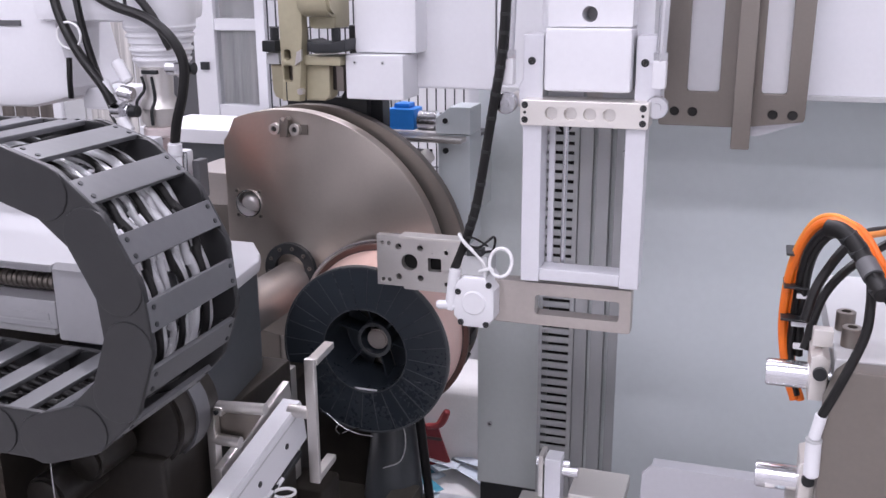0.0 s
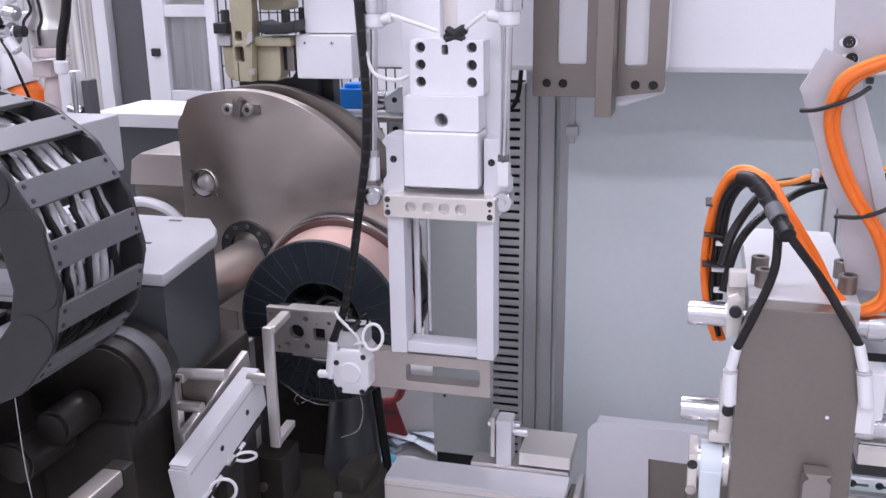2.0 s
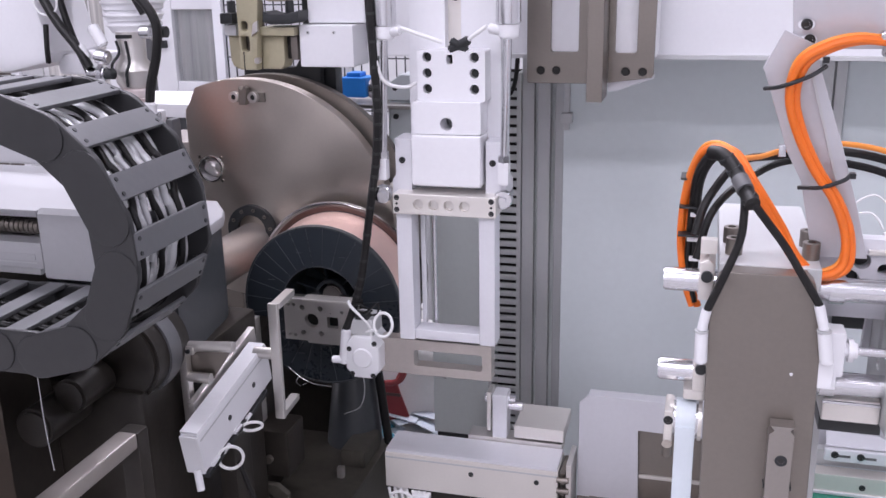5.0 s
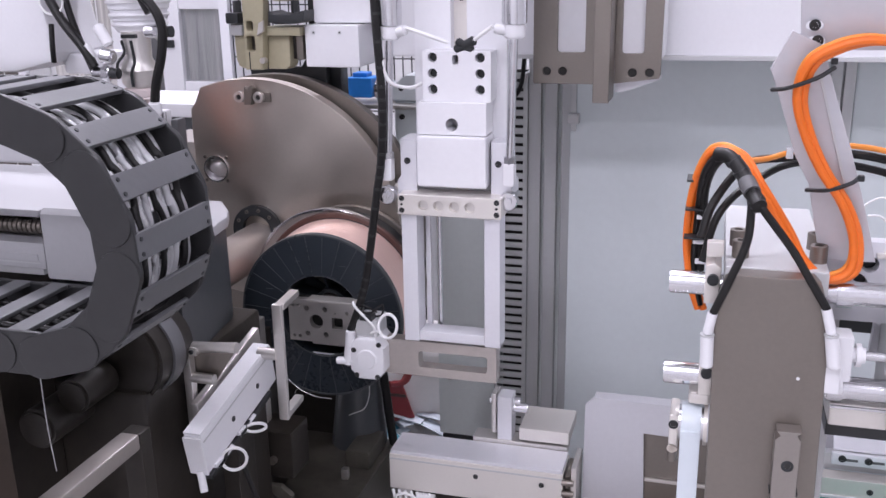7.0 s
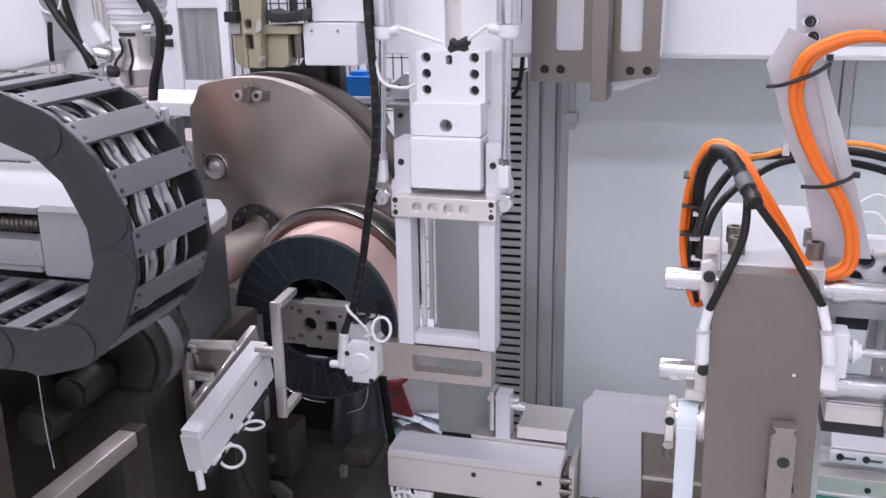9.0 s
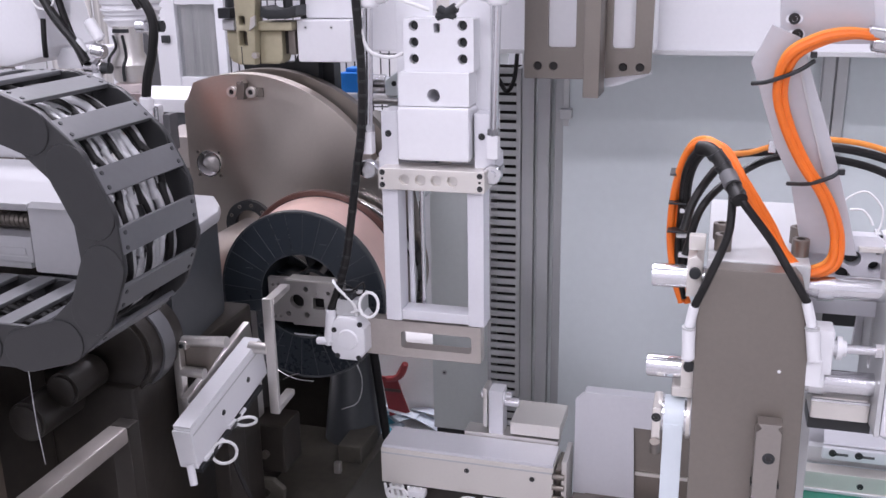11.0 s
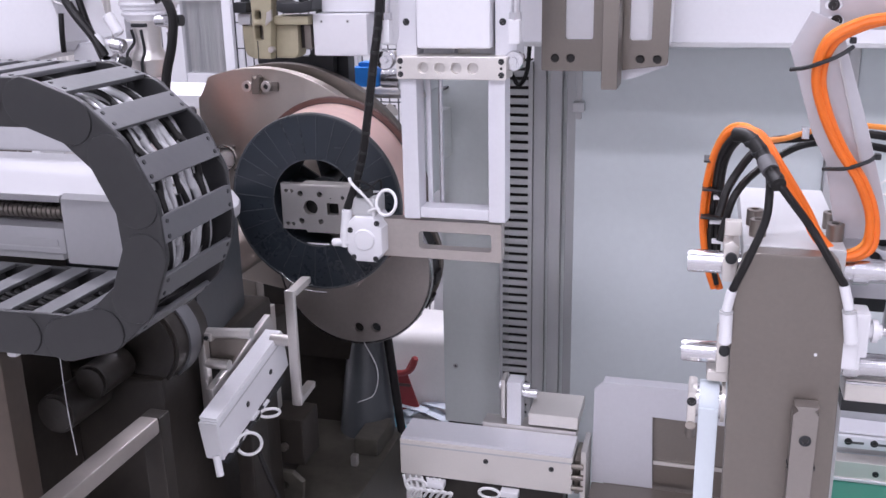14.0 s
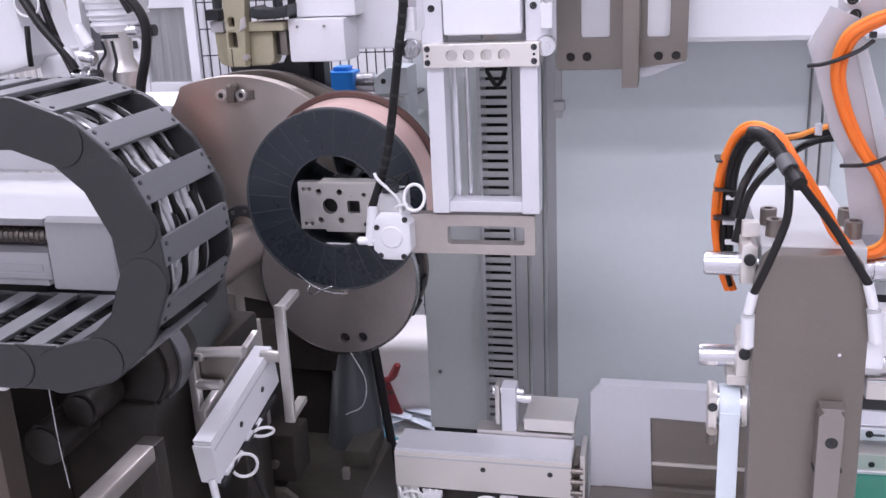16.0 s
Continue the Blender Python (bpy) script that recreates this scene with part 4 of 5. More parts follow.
for k in range(34):
    odd = k % 2
    link = new("link", plate_near2 if odd else plate_near)
    link.parent = chain
    crisp(link)
    for nm, me in (("far_side", plate_far2 if odd else plate_far), ("outer_bar", M_OUT), ("inner_bar", M_IN), ("pivot", M_PIN)):
        o = crisp(new(nm, me))
        o.parent = link
    for sx, sy in ((-0.008, -half + 0.012), (0.008, -half + 0.012), (-0.008, half - 0.012), (0.008, half - 0.012)):
        o = new("stud", M_STUD)
        o.parent, o.location = link, (sx, sy, 0)
    # Links of the lower run take the black row in place of shade.
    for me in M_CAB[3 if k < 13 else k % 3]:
        o = new("cable", me)
        o.parent = link
    LINKS.append(link)


def link_pose(s, xc):
    """Place and turn of a link that lies s along the chain from its fixed end, with the bend's middle at xc."""
    x0, xb = -1.12, xc + CH_R - CH_R0
    flat, low, arc = xb - x0, math.pi / 2 * CH_R0, math.pi / 2 * CH_R
    if s < flat:
        x, z, a = x0 + s, CH_Z - CH_R0, 0.0
    elif s < flat + low:
        a = (s - flat) / CH_R0
        x, z = xb + CH_R0 * math.sin(a), CH_Z - CH_R0 * math.cos(a)
    elif s < flat + low + arc:
        a = math.pi / 2 + (s - flat - low) / CH_R
        x, z = xc + CH_R * math.sin(a), CH_Z - CH_R * math.cos(a)
    else:
        a = math.pi
        x, z = xc - (s - flat - low - arc), CH_Z + CH_R
    m = Matrix.Translation(Vector((x, (CH_Y0 + CH_Y1) / 2, z)) - chain.location)
    return m @ Matrix.Rotation(-a, 4, "Y") @ Matrix.Rotation(math.pi, 4, "X")


# ---- white linear axis behind the chain ----
ax = thing("linear_axis", (-0.9, 1.36, 1.2), "white linear axis with a dark screw slot", "linear axis")
part("upper_body", box(-1.5, -0.575, 1.201, 1.44, 1.374, 1.384, 0.003), AXIS_GREY, ax)
part("lower_body", box(-1.5, -0.575, 1.201, 1.44, 1.306, 1.341, 0.003), AXIS_GREY, ax)
# Near-black filling paints in the shade of the screw slot.
part("back_body", box(-1.5, -0.575, 1.24, 1.43, 1.341, 1.374, 0.0), HOLE, ax)
part("foot_rail", box(-1.5, -0.585, 1.207, 1.40, 1.296, 1.306, 0.002), ALU_DULL, ax)
part("seam", box(-1.5, -0.583, 1.2004, 1.202, 1.3135, 1.3155, 0), ALU_DULL, ax)
part("end_cover", sheet([(1.199, 1.296), (1.285, 1.296), (1.292, 1.303), (1.292, 1.3795), (1.285, 1.3865), (1.206, 1.3865), (1.199, 1.380)], [], -0.574, -0.485, "x", 0.004), AXIS_GREY, ax)
part("ball_screw", cyl((-1.5, 1.222, 1.357), (-0.58, 1.222, 1.357), 0.009), STEEL, ax)
for k in range(60):
    x = -1.01 + 0.0072 * k
    if k == 0:
        th = part("thread", lathe([(0.0085, -0.0012), (0.0108, 0.0), (0.0085, 0.0012)], (x, 1.222, 1.357), (1, 0.0, 0), seg=16), STEEL, ax)
    else:
        o = new("thread", th.data)
        o.parent, o.location = ax, th.location + Vector((0.0072 * k, 0, 0))
part("label_plate", box(-0.64, -0.585, 1.1998, 1.2012, 1.318, 1.326, 0.0004), AXIS_GREY, ax)
part("upper_tray", box(-1.5, -0.66, 1.445, 1.56, 1.384, 1.47, 0.004), AXIS_GREY, ax)
part("support", box(-1.4, -0.75, 1.25, 1.42, FLOOR, 1.296, 0.003), MACHINE_BLACK, ax)

# ---- grey gearbox with the white lid ----
gb = thing("gearbox_housing", (-0.66, 1.62, 1.0), "slate grey gearbox housing with a white lid", "gearbox")
part("housing", sheet([(-0.86, 1.478), (-0.563, 1.478), (-0.592, 1.685), (-0.61, 1.72), (-0.655, 1.775), (-0.86, 1.775)], [], 0.98, 1.228, "z", 0.004), SLATE, gb)
part("lid", sheet([(-0.88, 1.472), (-0.557, 1.472), (-0.585, 1.685), (-0.604, 1.725), (-0.649, 1.785), (-0.88, 1.785)], [], 1.229, 1.25, "z", 0.005), AXIS_GREY, gb)
part("rear_plate", box(-0.63, -0.588, 1.70, 1.80, 0.80, 1.02, 0.003), STEEL_LIGHT, gb)
part("stand", box(-0.84, -0.60, 1.50, 1.9, FLOOR, 0.98, 0.004), MACHINE_BLACK, gb)
for px, py in ((-0.677, 1.616), (-0.702, 1.755)):
    part("slot", box(px - 0.012, px + 0.012, py - 0.004, py + 0.004, 1.25, 1.2505, 0), BLACK, gb)

# ---- black drive unit below the chain ----
dr = thing("drive_unit", (-0.62, 1.4, FLOOR), "oily black drive unit with round flanges", "drive unit")
part("body", box(-0.90, -0.565, 1.36, 1.74, FLOOR, 1.06, 0.01), MACHINE_BLACK, dr)
part("drum", cyl((-0.61, 1.37, 1.105), (-0.61, 1.47, 1.105), 0.070, bevel=0.006, seg=48), MACHINE_BLACK, dr)
# Band is greyer than the drum, to carry its highlight in the colour.
part("cover_band", lathe([(0.069, 0.0), (0.074, 0.0), (0.074, 0.03), (0.069, 0.03)], (-0.61, 1.405, 1.105), (0, 1, 0), seg=48), CHAIN_BAR, dr)
part("flange", cyl((-0.63, 1.28, 1.085), (-0.63, 1.36, 1.085), 0.026, bevel=0.004), MACHINE_BLACK, dr)
part("boss", cyl((-0.665, 1.24, 1.05), (-0.665, 1.34, 1.05), 0.030, bevel=0.004), MACHINE_BLACK, dr)
part("side_box", box(-0.95, -0.72, 1.16, 1.36, FLOOR, 1.16, 0.008), MACHINE_BLACK, dr)
part("wire", hose([(-0.60, 1.19, 1.18), (-0.592, 1.18, 1.10), (-0.588, 1.18, 1.03)], 0.0007), HOSE_GREY, dr)
rail = thing("guard_rail", (-0.55, 1.05, FLOOR), "worn square steel rail in front of the drive", "rail")
part("bar", box(-0.514, -0.486, 0.93, 1.225, 1.052, 1.075, 0.004), FLANGE_M, rail)
part("post", box(-0.515, -0.485, 1.225, 1.25, FLOOR, 1.074, 0.003), MACHINE_BLACK, rail)
part("side_post", box(-0.62, -0.567, 1.05, 1.085, FLOOR, 1.238, 0.003), RUST, rail)
part("post_clip", box(-0.566, -0.553, 1.06, 1.075, 1.226, 1.237, 0.003), FITTING, rail)
part("foot", box(-0.80, -0.489, 0.93, 0.96, FLOOR, FLOOR + 0.03, 0.003), STEEL, rail)
part("front_post", box(-0.511, -0.489, 0.93, 0.952, FLOOR + 0.03, 1.052, 0.003), STEEL, rail)
bs = thing("machine_base", (-0.3, 1.9, FLOOR), "black oily machine base and column below the mandrel", "machine base")
part("column", box(-0.76, -0.505, 2.09, 2.24, FLOOR, 0.98, 0.006), MACHINE_BLACK, bs)
# Lighter slate than the black base puts the cone's lit look into colour.
part("cone", cyl((-0.515, 2.08, 0.60), (-0.51, 2.08, 0.86), 0.066, 0.038, seg=48), SLATE, bs)
part("bearing_arm", box(-0.66, -0.50, 2.045, 2.055, 0.80, 0.93, 0.003), MACHINE_BLACK, bs)
part("table", box(-0.86, -0.43, 1.62, 2.10, FLOOR, 0.62, 0.01), OILY, bs)
part("valve_box", box(-0.602, -0.525, 1.75, 1.83, 0.70, 0.80, 0.006), MACHINE_BLACK, bs)
part("valve_foot", sheet([(-0.61, 0.62), (-0.53, 0.62), (-0.525, 0.672), (-0.548, 0.69), (-0.60, 0.69)], [ring_of(-0.565, 0.66, 0.008, 16)], 1.735, 1.75, "y", 0.003), OILY, bs)
part("valve_screw", cyl((-0.565, 1.74, 0.74), (-0.565, 1.751, 0.74), 0.008), STEEL, bs)
part("plinth", box(-0.50, -0.445, 1.95, 2.06, 0.62, 0.66, 0.006), OILY, bs)
part("screw_block", box(-0.49, -0.475, 1.90, 1.915, 0.62, 0.645, 0.003), STEEL_LIGHT, bs)
part("strut", cyl((-0.43, 2.08, 0.59), (-0.462, 2.08, 0.88), 0.010), RUBBER, bs)
part("strut", cyl((-0.43, 2.08, 0.61), (-0.47, 2.08, 0.45), 0.012), RUBBER, bs)
part("loop", hose([(-0.49, 2.015, 0.86), (-0.46, 2.01, 0.80), (-0.47, 2.01, 0.74), (-0.51, 2.01, 0.715)], 0.0012), HOSE_GREY, bs)

# ---- sloping white pusher arm with the bent stop ----
arm = thing("pusher_arm", (-0.51, 1.5, 0.9), "white aluminium pusher slide with a bent stop", "pusher")
T = Matrix.Translation((-0.49, 1.378, 0.99)) @ pose(0, 0, 0, 11.4, 0, 0)
part("slide_body", box(-0.030, 0.0, 0.0, 0.251, -0.071, 0.0, 0.002, turn=T), WHITE, arm)
part("top_cover", box(-0.031, -0.001, 0.002, 0.249, 0.0, 0.004, 0.001, turn=T), WHITE, arm)
part("edge_groove", box(-0.0005, 0.0006, 0.004, 0.247, -0.014, -0.011, 0, turn=T), ALU_DULL, arm)
part("back_strip", box(-0.048, -0.036, 0.06, 0.285, -0.03, 0.012, 0.002, turn=T), STEEL_LIGHT, arm)
part("end_plate", box(-0.031, 0.001, -0.004, 0.0, -0.072, -0.002, 0.002, turn=T), FITTING, arm)
for hy in (0.075, 0.165):
    p = T @ Vector((0.0, hy + 0.02, -0.038))
    socket_screw(p.x, p.y, p.z, 0.0048, arm, 0.0015, None, (1, 0, 0))
for hy, rr, rz in ((0.050, 0.0195, 0.0195), (0.130, 0.0165, 0.0075)):
    c = T @ Vector((0.016, hy, -0.081))
    pts = [(c.x + 0.88 * rr * math.cos(radians(q)), c.y + 0.48 * rr * math.cos(radians(q)), c.z + rz * math.sin(radians(q))) for q in range(0, 361, 30)]
    part("tube_loop", hose(pts, 0.0026, steps=4), HOSE_WHITE, arm)
    part("fitting", box(c.x - 0.024, c.x - 0.012, c.y - 0.035, c.y - 0.008, c.z - 0.006, c.z + 0.008, 0.003), FITTING, arm)
    part("stem", cyl((c.x - 0.018, c.y - 0.012, c.z - 0.002), (c.x - 0.012, c.y + 0.02, c.z + 0.012), 0.0035), FITTING, arm)
part("lower_rail", box(-0.012, 0.004, 0.0, 0.22, -0.082, -0.073, 0.001, turn=T), BLACK, arm)
part("end_fitting", cyl((-0.500, 1.384, 0.928), (-0.493, 1.378, 0.897), 0.006), FITTING, arm)
part("hanging_tube", hose([(-0.47, 1.46, 0.905), (-0.455, 1.46, 0.86), (-0.44, 1.47, 0.80), (-0.43, 1.47, 0.74)], 0.004), RUBBER, arm)
part("support_post", box(-0.53, -0.50, 1.50, 1.56, FLOOR, 0.955, 0.003), MACHINE_BLACK, arm)
# bent stop: a U-shaped bar seen from the front
st = part("bent_stop", box(-0.468, -0.450, 1.594, 1.604, 0.915, 1.128, 0.003), STEEL_LIGHT, arm)
part("top_leg", box(-0.0085, 0.0085, 0.0, 0.075, -0.006, 0.006, 0.003, turn=Matrix.Translation((-0.456, 1.60, 1.122)) @ pose(0, 0, 0, 0, 0, 4)), STEEL_LIGHT, st)
part("bottom_leg", box(-0.0085, 0.0085, 0.0, 0.075, -0.006, 0.006, 0.003, turn=Matrix.Translation((-0.460, 1.60, 0.921)) @ pose(0, 0, 0, 0, 0, 4)), STEEL_LIGHT, st)
part("stop_mount", cyl((-0.50, 1.60, 1.035), (-0.465, 1.60, 1.035), 0.010), STEEL_LIGHT, arm)
# clamp frame behind the arm
cf = part("clamp_frame", box(-0.555, -0.541, 1.450, 1.466, 0.93, 1.094, 0.003), STEEL_LIGHT, arm)
part("clamp_bar", cyl((-0.545, 1.462, 1.098), (-0.463, 1.462, 1.104), 0.0085), STEEL_LIGHT, cf)
part("clamp_foot", box(-0.555, -0.528, 1.450, 1.464, 1.088, 1.102, 0.003), STEEL_LIGHT, cf)
part("clamp_bar", cyl((-0.545, 1.458, 1.048), (-0.505, 1.458, 1.048), 0.0085), STEEL_LIGHT, cf)
part("clamp_plate", sheet([(-0.545, 1.042), (-0.507, 1.042), (-0.470, 1.096), (-0.545, 1.094)], [], 1.468, 1.4735, "y", 0.001), STEEL, cf)
part("clamp_screw", cyl((-0.536, 1.447, 1.095), (-0.536, 1.453, 1.095), 0.0035), BLACK, cf)
part("clamp_arm", box(-0.542, -0.518, 1.450, 1.464, 0.93, 0.945, 0.002), STEEL, cf)

# ---- lower cross slide with link and block ----
be = thing("cross_slide", (-0.16, 1.82, 0.7), "silver aluminium cross slide with bolts", "cross slide")
part("body", box(-0.336, 0.0, 1.78, 1.86, 0.694, 0.768, 0.002), ALU, be)
part("top_strip", box(-0.334, -0.002, 1.782, 1.858, 0.768, 0.7745, 0.001), WHITE_ALU, be)
part("front_groove", box(-0.335, -0.001, 1.7793, 1.781, 0.757, 0.760, 0), ALU_DULL, be)
part("rear_rail", box(-0.19, -0.005, 1.86, 1.90, 0.765, 0.782, 0.002), STEEL_LIGHT, be)
for hx in (-0.165, -0.04):
    socket_screw(hx, 1.78, 0.742, 0.005, be, 0.0015)
part("end_cap", box(0.002, 0.012, 1.785, 1.855, 0.694, 0.765, 0.002), STEEL, be)
part("end_plate", box(0.014, 0.024, 1.78, 1.86, 0.64, 0.785, 0.002), STEEL_LIGHT, be)
for z in (0.755, 0.733, 0.71):
    part("end_screw", cyl((-0.002, 1.777, z), (0.02, 1.777, z), 0.0055, seg=14), STEEL, be)
part("stand", box(-0.30, -0.02, 1.80, 1.85, FLOOR, 0.694, 0.003), MACHINE_BLACK, be)
for cx in (-0.30, -0.155):
    pts = [(cx + 0.02 * math.cos(radians(q)), 1.765, 0.684 + 0.010 * math.sin(radians(q))) for q in range(0, 361, 30)]
    part("tube_loop", hose(pts, 0.0028, steps=4), HOSE_WHITE, be)
    part("fitting", box(cx + 0.02, cx + 0.055, 1.765, 1.785, 0.677, 0.690, 0.003), FITTING, be)
random.seed(8)
for k in range(7):
    x = -0.33 + 0.012 * k
    part("air_tube", hose([(x, 1.78, 0.692), (x + 0.012, 1.765, 0.672), (x + 0.03, 1.76, 0.676), (x + 0.02, 1.77, 0.655)], 0.003), HOSE_WHITE, be)
ln = thing("link_block", (-0.06, 1.9, 0.77), "bright steel block with a white pivot link", "link block")
part("block", box(-0.099, -0.002, 1.86, 1.96, 0.786, 0.812, 0.003), ALU, ln)
part("link", box(-0.142, -0.113, 1.862, 1.90, 0.772, 0.872, 0.003), WHITE_ALU, ln)
part("side_plate", box(-0.155, -0.146, 1.87, 1.91, 0.79, 0.872, 0.002), STEEL_LIGHT, ln)
part("pin", cyl((-0.16, 1.885, 0.855), (-0.10, 1.885, 0.855), 0.009), CHROME, ln)
part("pin", cyl((-0.125, 1.88, 0.845), (-0.085, 1.88, 0.845), 0.010), CHROME, ln)

# ---- bent sheet cover ----
sc = thing("sheet_cover", (0.1, 1.84, FLOOR), "light grey bent sheet cover with a notch", "sheet cover")
part("front", sheet([(0.03, 0.698), (0.143, 0.698), (0.137, 0.845), (0.34, 0.84), (0.34, 0.905), (0.045, 0.906), (0.03, 0.89)], [], 1.83, 1.834, "y", 0.0008), PALE_SHEET, sc)
part("top_fold", box(0.046, 0.34, 1.834, 1.86, 0.9015, 0.905, 0.001), PALE_SHEET, sc)
part("inner_sheet", box(0.125, 0.34, 1.842, 1.846, 0.60, 0.86, 0.001), STEEL, sc)
part("shelf", box(0.10, 0.40, 1.86, 2.0, 0.738, 0.744, 0.001), STEEL, sc)
part("inner_wall", box(0.10, 0.40, 2.0, 2.01, 0.60, 0.80, 0.001), STEEL, sc)
part("lower_tray", box(0.03, 0.39, 1.76, 1.83, 0.690, 0.697, 0.001), STEEL, sc)
part("pedestal", box(0.05, 0.38, 1.85, 2.0, FLOOR, 0.69, 0.003), STEEL, sc)
part("inner_lip", box(0.142, 0.34, 1.836, 1.841, 0.745, 0.752, 0.001), STEEL_LIGHT, sc)

# ---- green belt conveyor ----
gc = thing("belt_conveyor", (0.7, 1.95, FLOOR), "green belt conveyor with aluminium side rails", "conveyor")
part("belt", box(0.40, 1.4, 1.72, 1.984, 0.668, 0.674, 0.001), GREEN, gc)
part("side_rail", box(0.40, 1.4, 1.985, 2.02, 0.679, 0.716, 0.002), ALU, gc)
part("rail_lip", box(0.40, 1.4, 1.981, 1.985, 0.676, 0.681, 0.001), WHITE_ALU, gc)
part("guide_rail", box(0.40, 1.4, 2.03, 2.05, 0.712, 0.746, 0.002), ALU_DULL, gc)
part("bracket_lip", box(0.479, 0.62, 1.99, 2.0, 0.742, 0.768, 0.004), WHITE_ALU, gc)
part("bracket_top", sheet([(0.482, 2.0), (0.62, 2.0), (0.585, 2.055), (0.488, 2.06)], [], 0.7685, 0.7725, "z", 0.001), WHITE_ALU, gc)
part("back_plate", box(0.40, 1.4, 2.08, 2.1, 0.70, 0.86, 0.002), PALE_SHEET, gc)
for sx in (0.498, 0.544):
    part("slot", box(sx + 0.006, sx + 0.028, 1.9893, 1.991, 0.7525, 0.7575, 0.0), DARK_GREY, gc)
    socket_screw(sx, 1.99, 0.757, 0.007, gc, 0.003)
for sx, sz in ((0.552, 0.695), (0.433, 0.695)):
    socket_screw(sx, 1.985, sz, 0.006, gc, 0.002)
part("leg", box(0.5, 0.56, 1.8, 1.86, FLOOR, 0.668, 0.003), PANEL_DARK, gc)
part("leg", box(1.2, 1.26, 1.8, 1.86, FLOOR, 0.668, 0.003), PANEL_DARK, gc)

# ---- spool clamping unit close to the camera ----
rm = thing("clamping_unit", (0.3, 1.25, FLOOR), "brown steel clamping unit with guide rods and belt", "clamping unit")
part("front_plate", sheet([(0.242, 1.0), (0.351, 1.0), (0.347, 1.30), (0.345, 1.335), (0.337, 1.362), (0.330, 1.370), (0.254, 1.370), (0.246, 1.362), (0.238, 1.335)], [], 1.175, 1.20, "y", 0.0015), STEEL, rm)
part("top_block", box(0.245, 0.345, 1.2005, 1.46, 1.345, 1.371, 0.003), ALU_DULL, rm)
part("stand", box(0.25, 0.34, 1.20, 1.30, FLOOR, 1.0, 0.003), STEEL, rm)
for px, py in ((0.258, 1.280), (0.260, 1.237), (0.337, 1.282), (0.336, 1.235)):
    socket_screw(px, py, 1.371, 0.0088, rm, 0.018, STEEL, (0, 0, 1))
for z, x0 in ((1.343, 0.190), (1.239, 0.189)):
    part("guide_rod", cyl((x0, 1.225, z), (0.436, 1.225, z), 0.0124, bevel=0.0015), CHROME, rm)
    col = part("collar", sheet([(0.226, z - 0.015), (0.240, z - 0.015), (0.242, z + 0.024), (0.235, z + 0.03), (0.226, z + 0.026)], [], 1.203, 1.247, "y", 0.002), ALU, rm)
    part("collar_screw", cyl((0.234, 1.199, z + 0.012), (0.234, 1.205, z + 0.012), 0.006, seg=16), BLACK, col)
    part("bearing", cyl((0.353, 1.225, z), (0.372, 1.225, z), 0.015, bevel=0.002), CHROME, rm)
part("dot", cyl((0.322, 1.1745, 1.266), (0.322, 1.176, 1.266), 0.0018, seg=10), FITTING, rm)
rb = part("rail_carriage", sheet([(0.305, 1.0), (0.328, 1.0), (0.329, 1.207), (0.325, 1.212), (0.329, 1.216), (0.305, 1.216), (0.309, 1.211), (0.304, 1.206)], [], 1.155, 1.1745, "y", 0.001), RAIL_STEEL, rm)
socket_screw(0.318, 1.155, 1.178, 0.0062, rb, 0.001)
socket_screw(0.318, 1.155, 1.10, 0.0062, rb, 0.001)
part("rail_joint", box(0.303, 0.331, 1.158, 1.172, 1.143, 1.146, 0.0005), BLACK, rm)
# sensors with white plugs
for a, m, e in (((0.236, 1.165, 1.334), (0.232, 1.167, 1.309), (0.233, 1.169, 1.272)), ((0.340, 1.165, 1.347), (0.3475, 1.165, 1.320), (0.353, 1.167, 1.284))):
    pg = part("plug", cyl(m, e, 0.0066, bevel=0.0022), FITTING, rm)
    part("plug_neck", cyl(a, m, 0.0050, bevel=0.0016), FITTING, pg)
    part("plug_ring", cyl(m, (m[0], m[1], m[2] - 0.002), 0.0070), ALU_DULL, pg)
part("plug_socket", box(0.343, 0.362, 1.176, 1.205, 1.252, 1.282, 0.003), FITTING, rm)
part("sensor_block", box(0.352, 0.372, 1.185, 1.215, 1.262, 1.31, 0.003), FITTING, rm)
part("knob", cyl((0.372, 1.2, 1.287), (0.385, 1.2, 1.287), 0.012, bevel=0.004), FITTING, rm)
part("piston_rod", cyl((0.385, 1.2, 1.287), (0.425, 1.2, 1.287), 0.0048), CHROME, rm)
part("rod_nut", cyl((0.412, 1.2, 1.287), (0.422, 1.2, 1.287), 0.0078, seg=6), CHROME, rm)
part("valve", box(0.352, 0.366, 1.185, 1.22, 1.248, 1.268, 0.002), FITTING, rm)
part("slide_lower", box(0.36, 0.418, 1.222, 1.27, 1.196, 1.222, 0.003), ALU, rm)
part("slide_edge", box(0.36, 0.418, 1.2185, 1.222, 1.2175, 1.2205, 0.0008), CHROME, rm)
# Black strip paints in the dark gap below the slide.
part("slide_gap", box(0.36, 0.422, 1.232, 1.27, 1.18, 1.196, 0.0), BLACK, rm)
# Black sheet stands in for the shaded gap behind the rods.
part("rear_plate", box(0.374, 0.60, 1.40, 1.42, 1.235, 1.345, 0.003), BLACK, rm)
part("side_cheek", box(0.352, 0.372, 1.30, 1.41, 1.0, 1.34, 0.003), ALU_DULL, rm)
part("bent_bracket", sheet([(0.41, 1.235), (0.455, 1.235), (0.455, 1.335), (0.435, 1.318), (0.415, 1.33)], [], 1.33, 1.34, "y", 0.001), WHITE_ALU, rm)
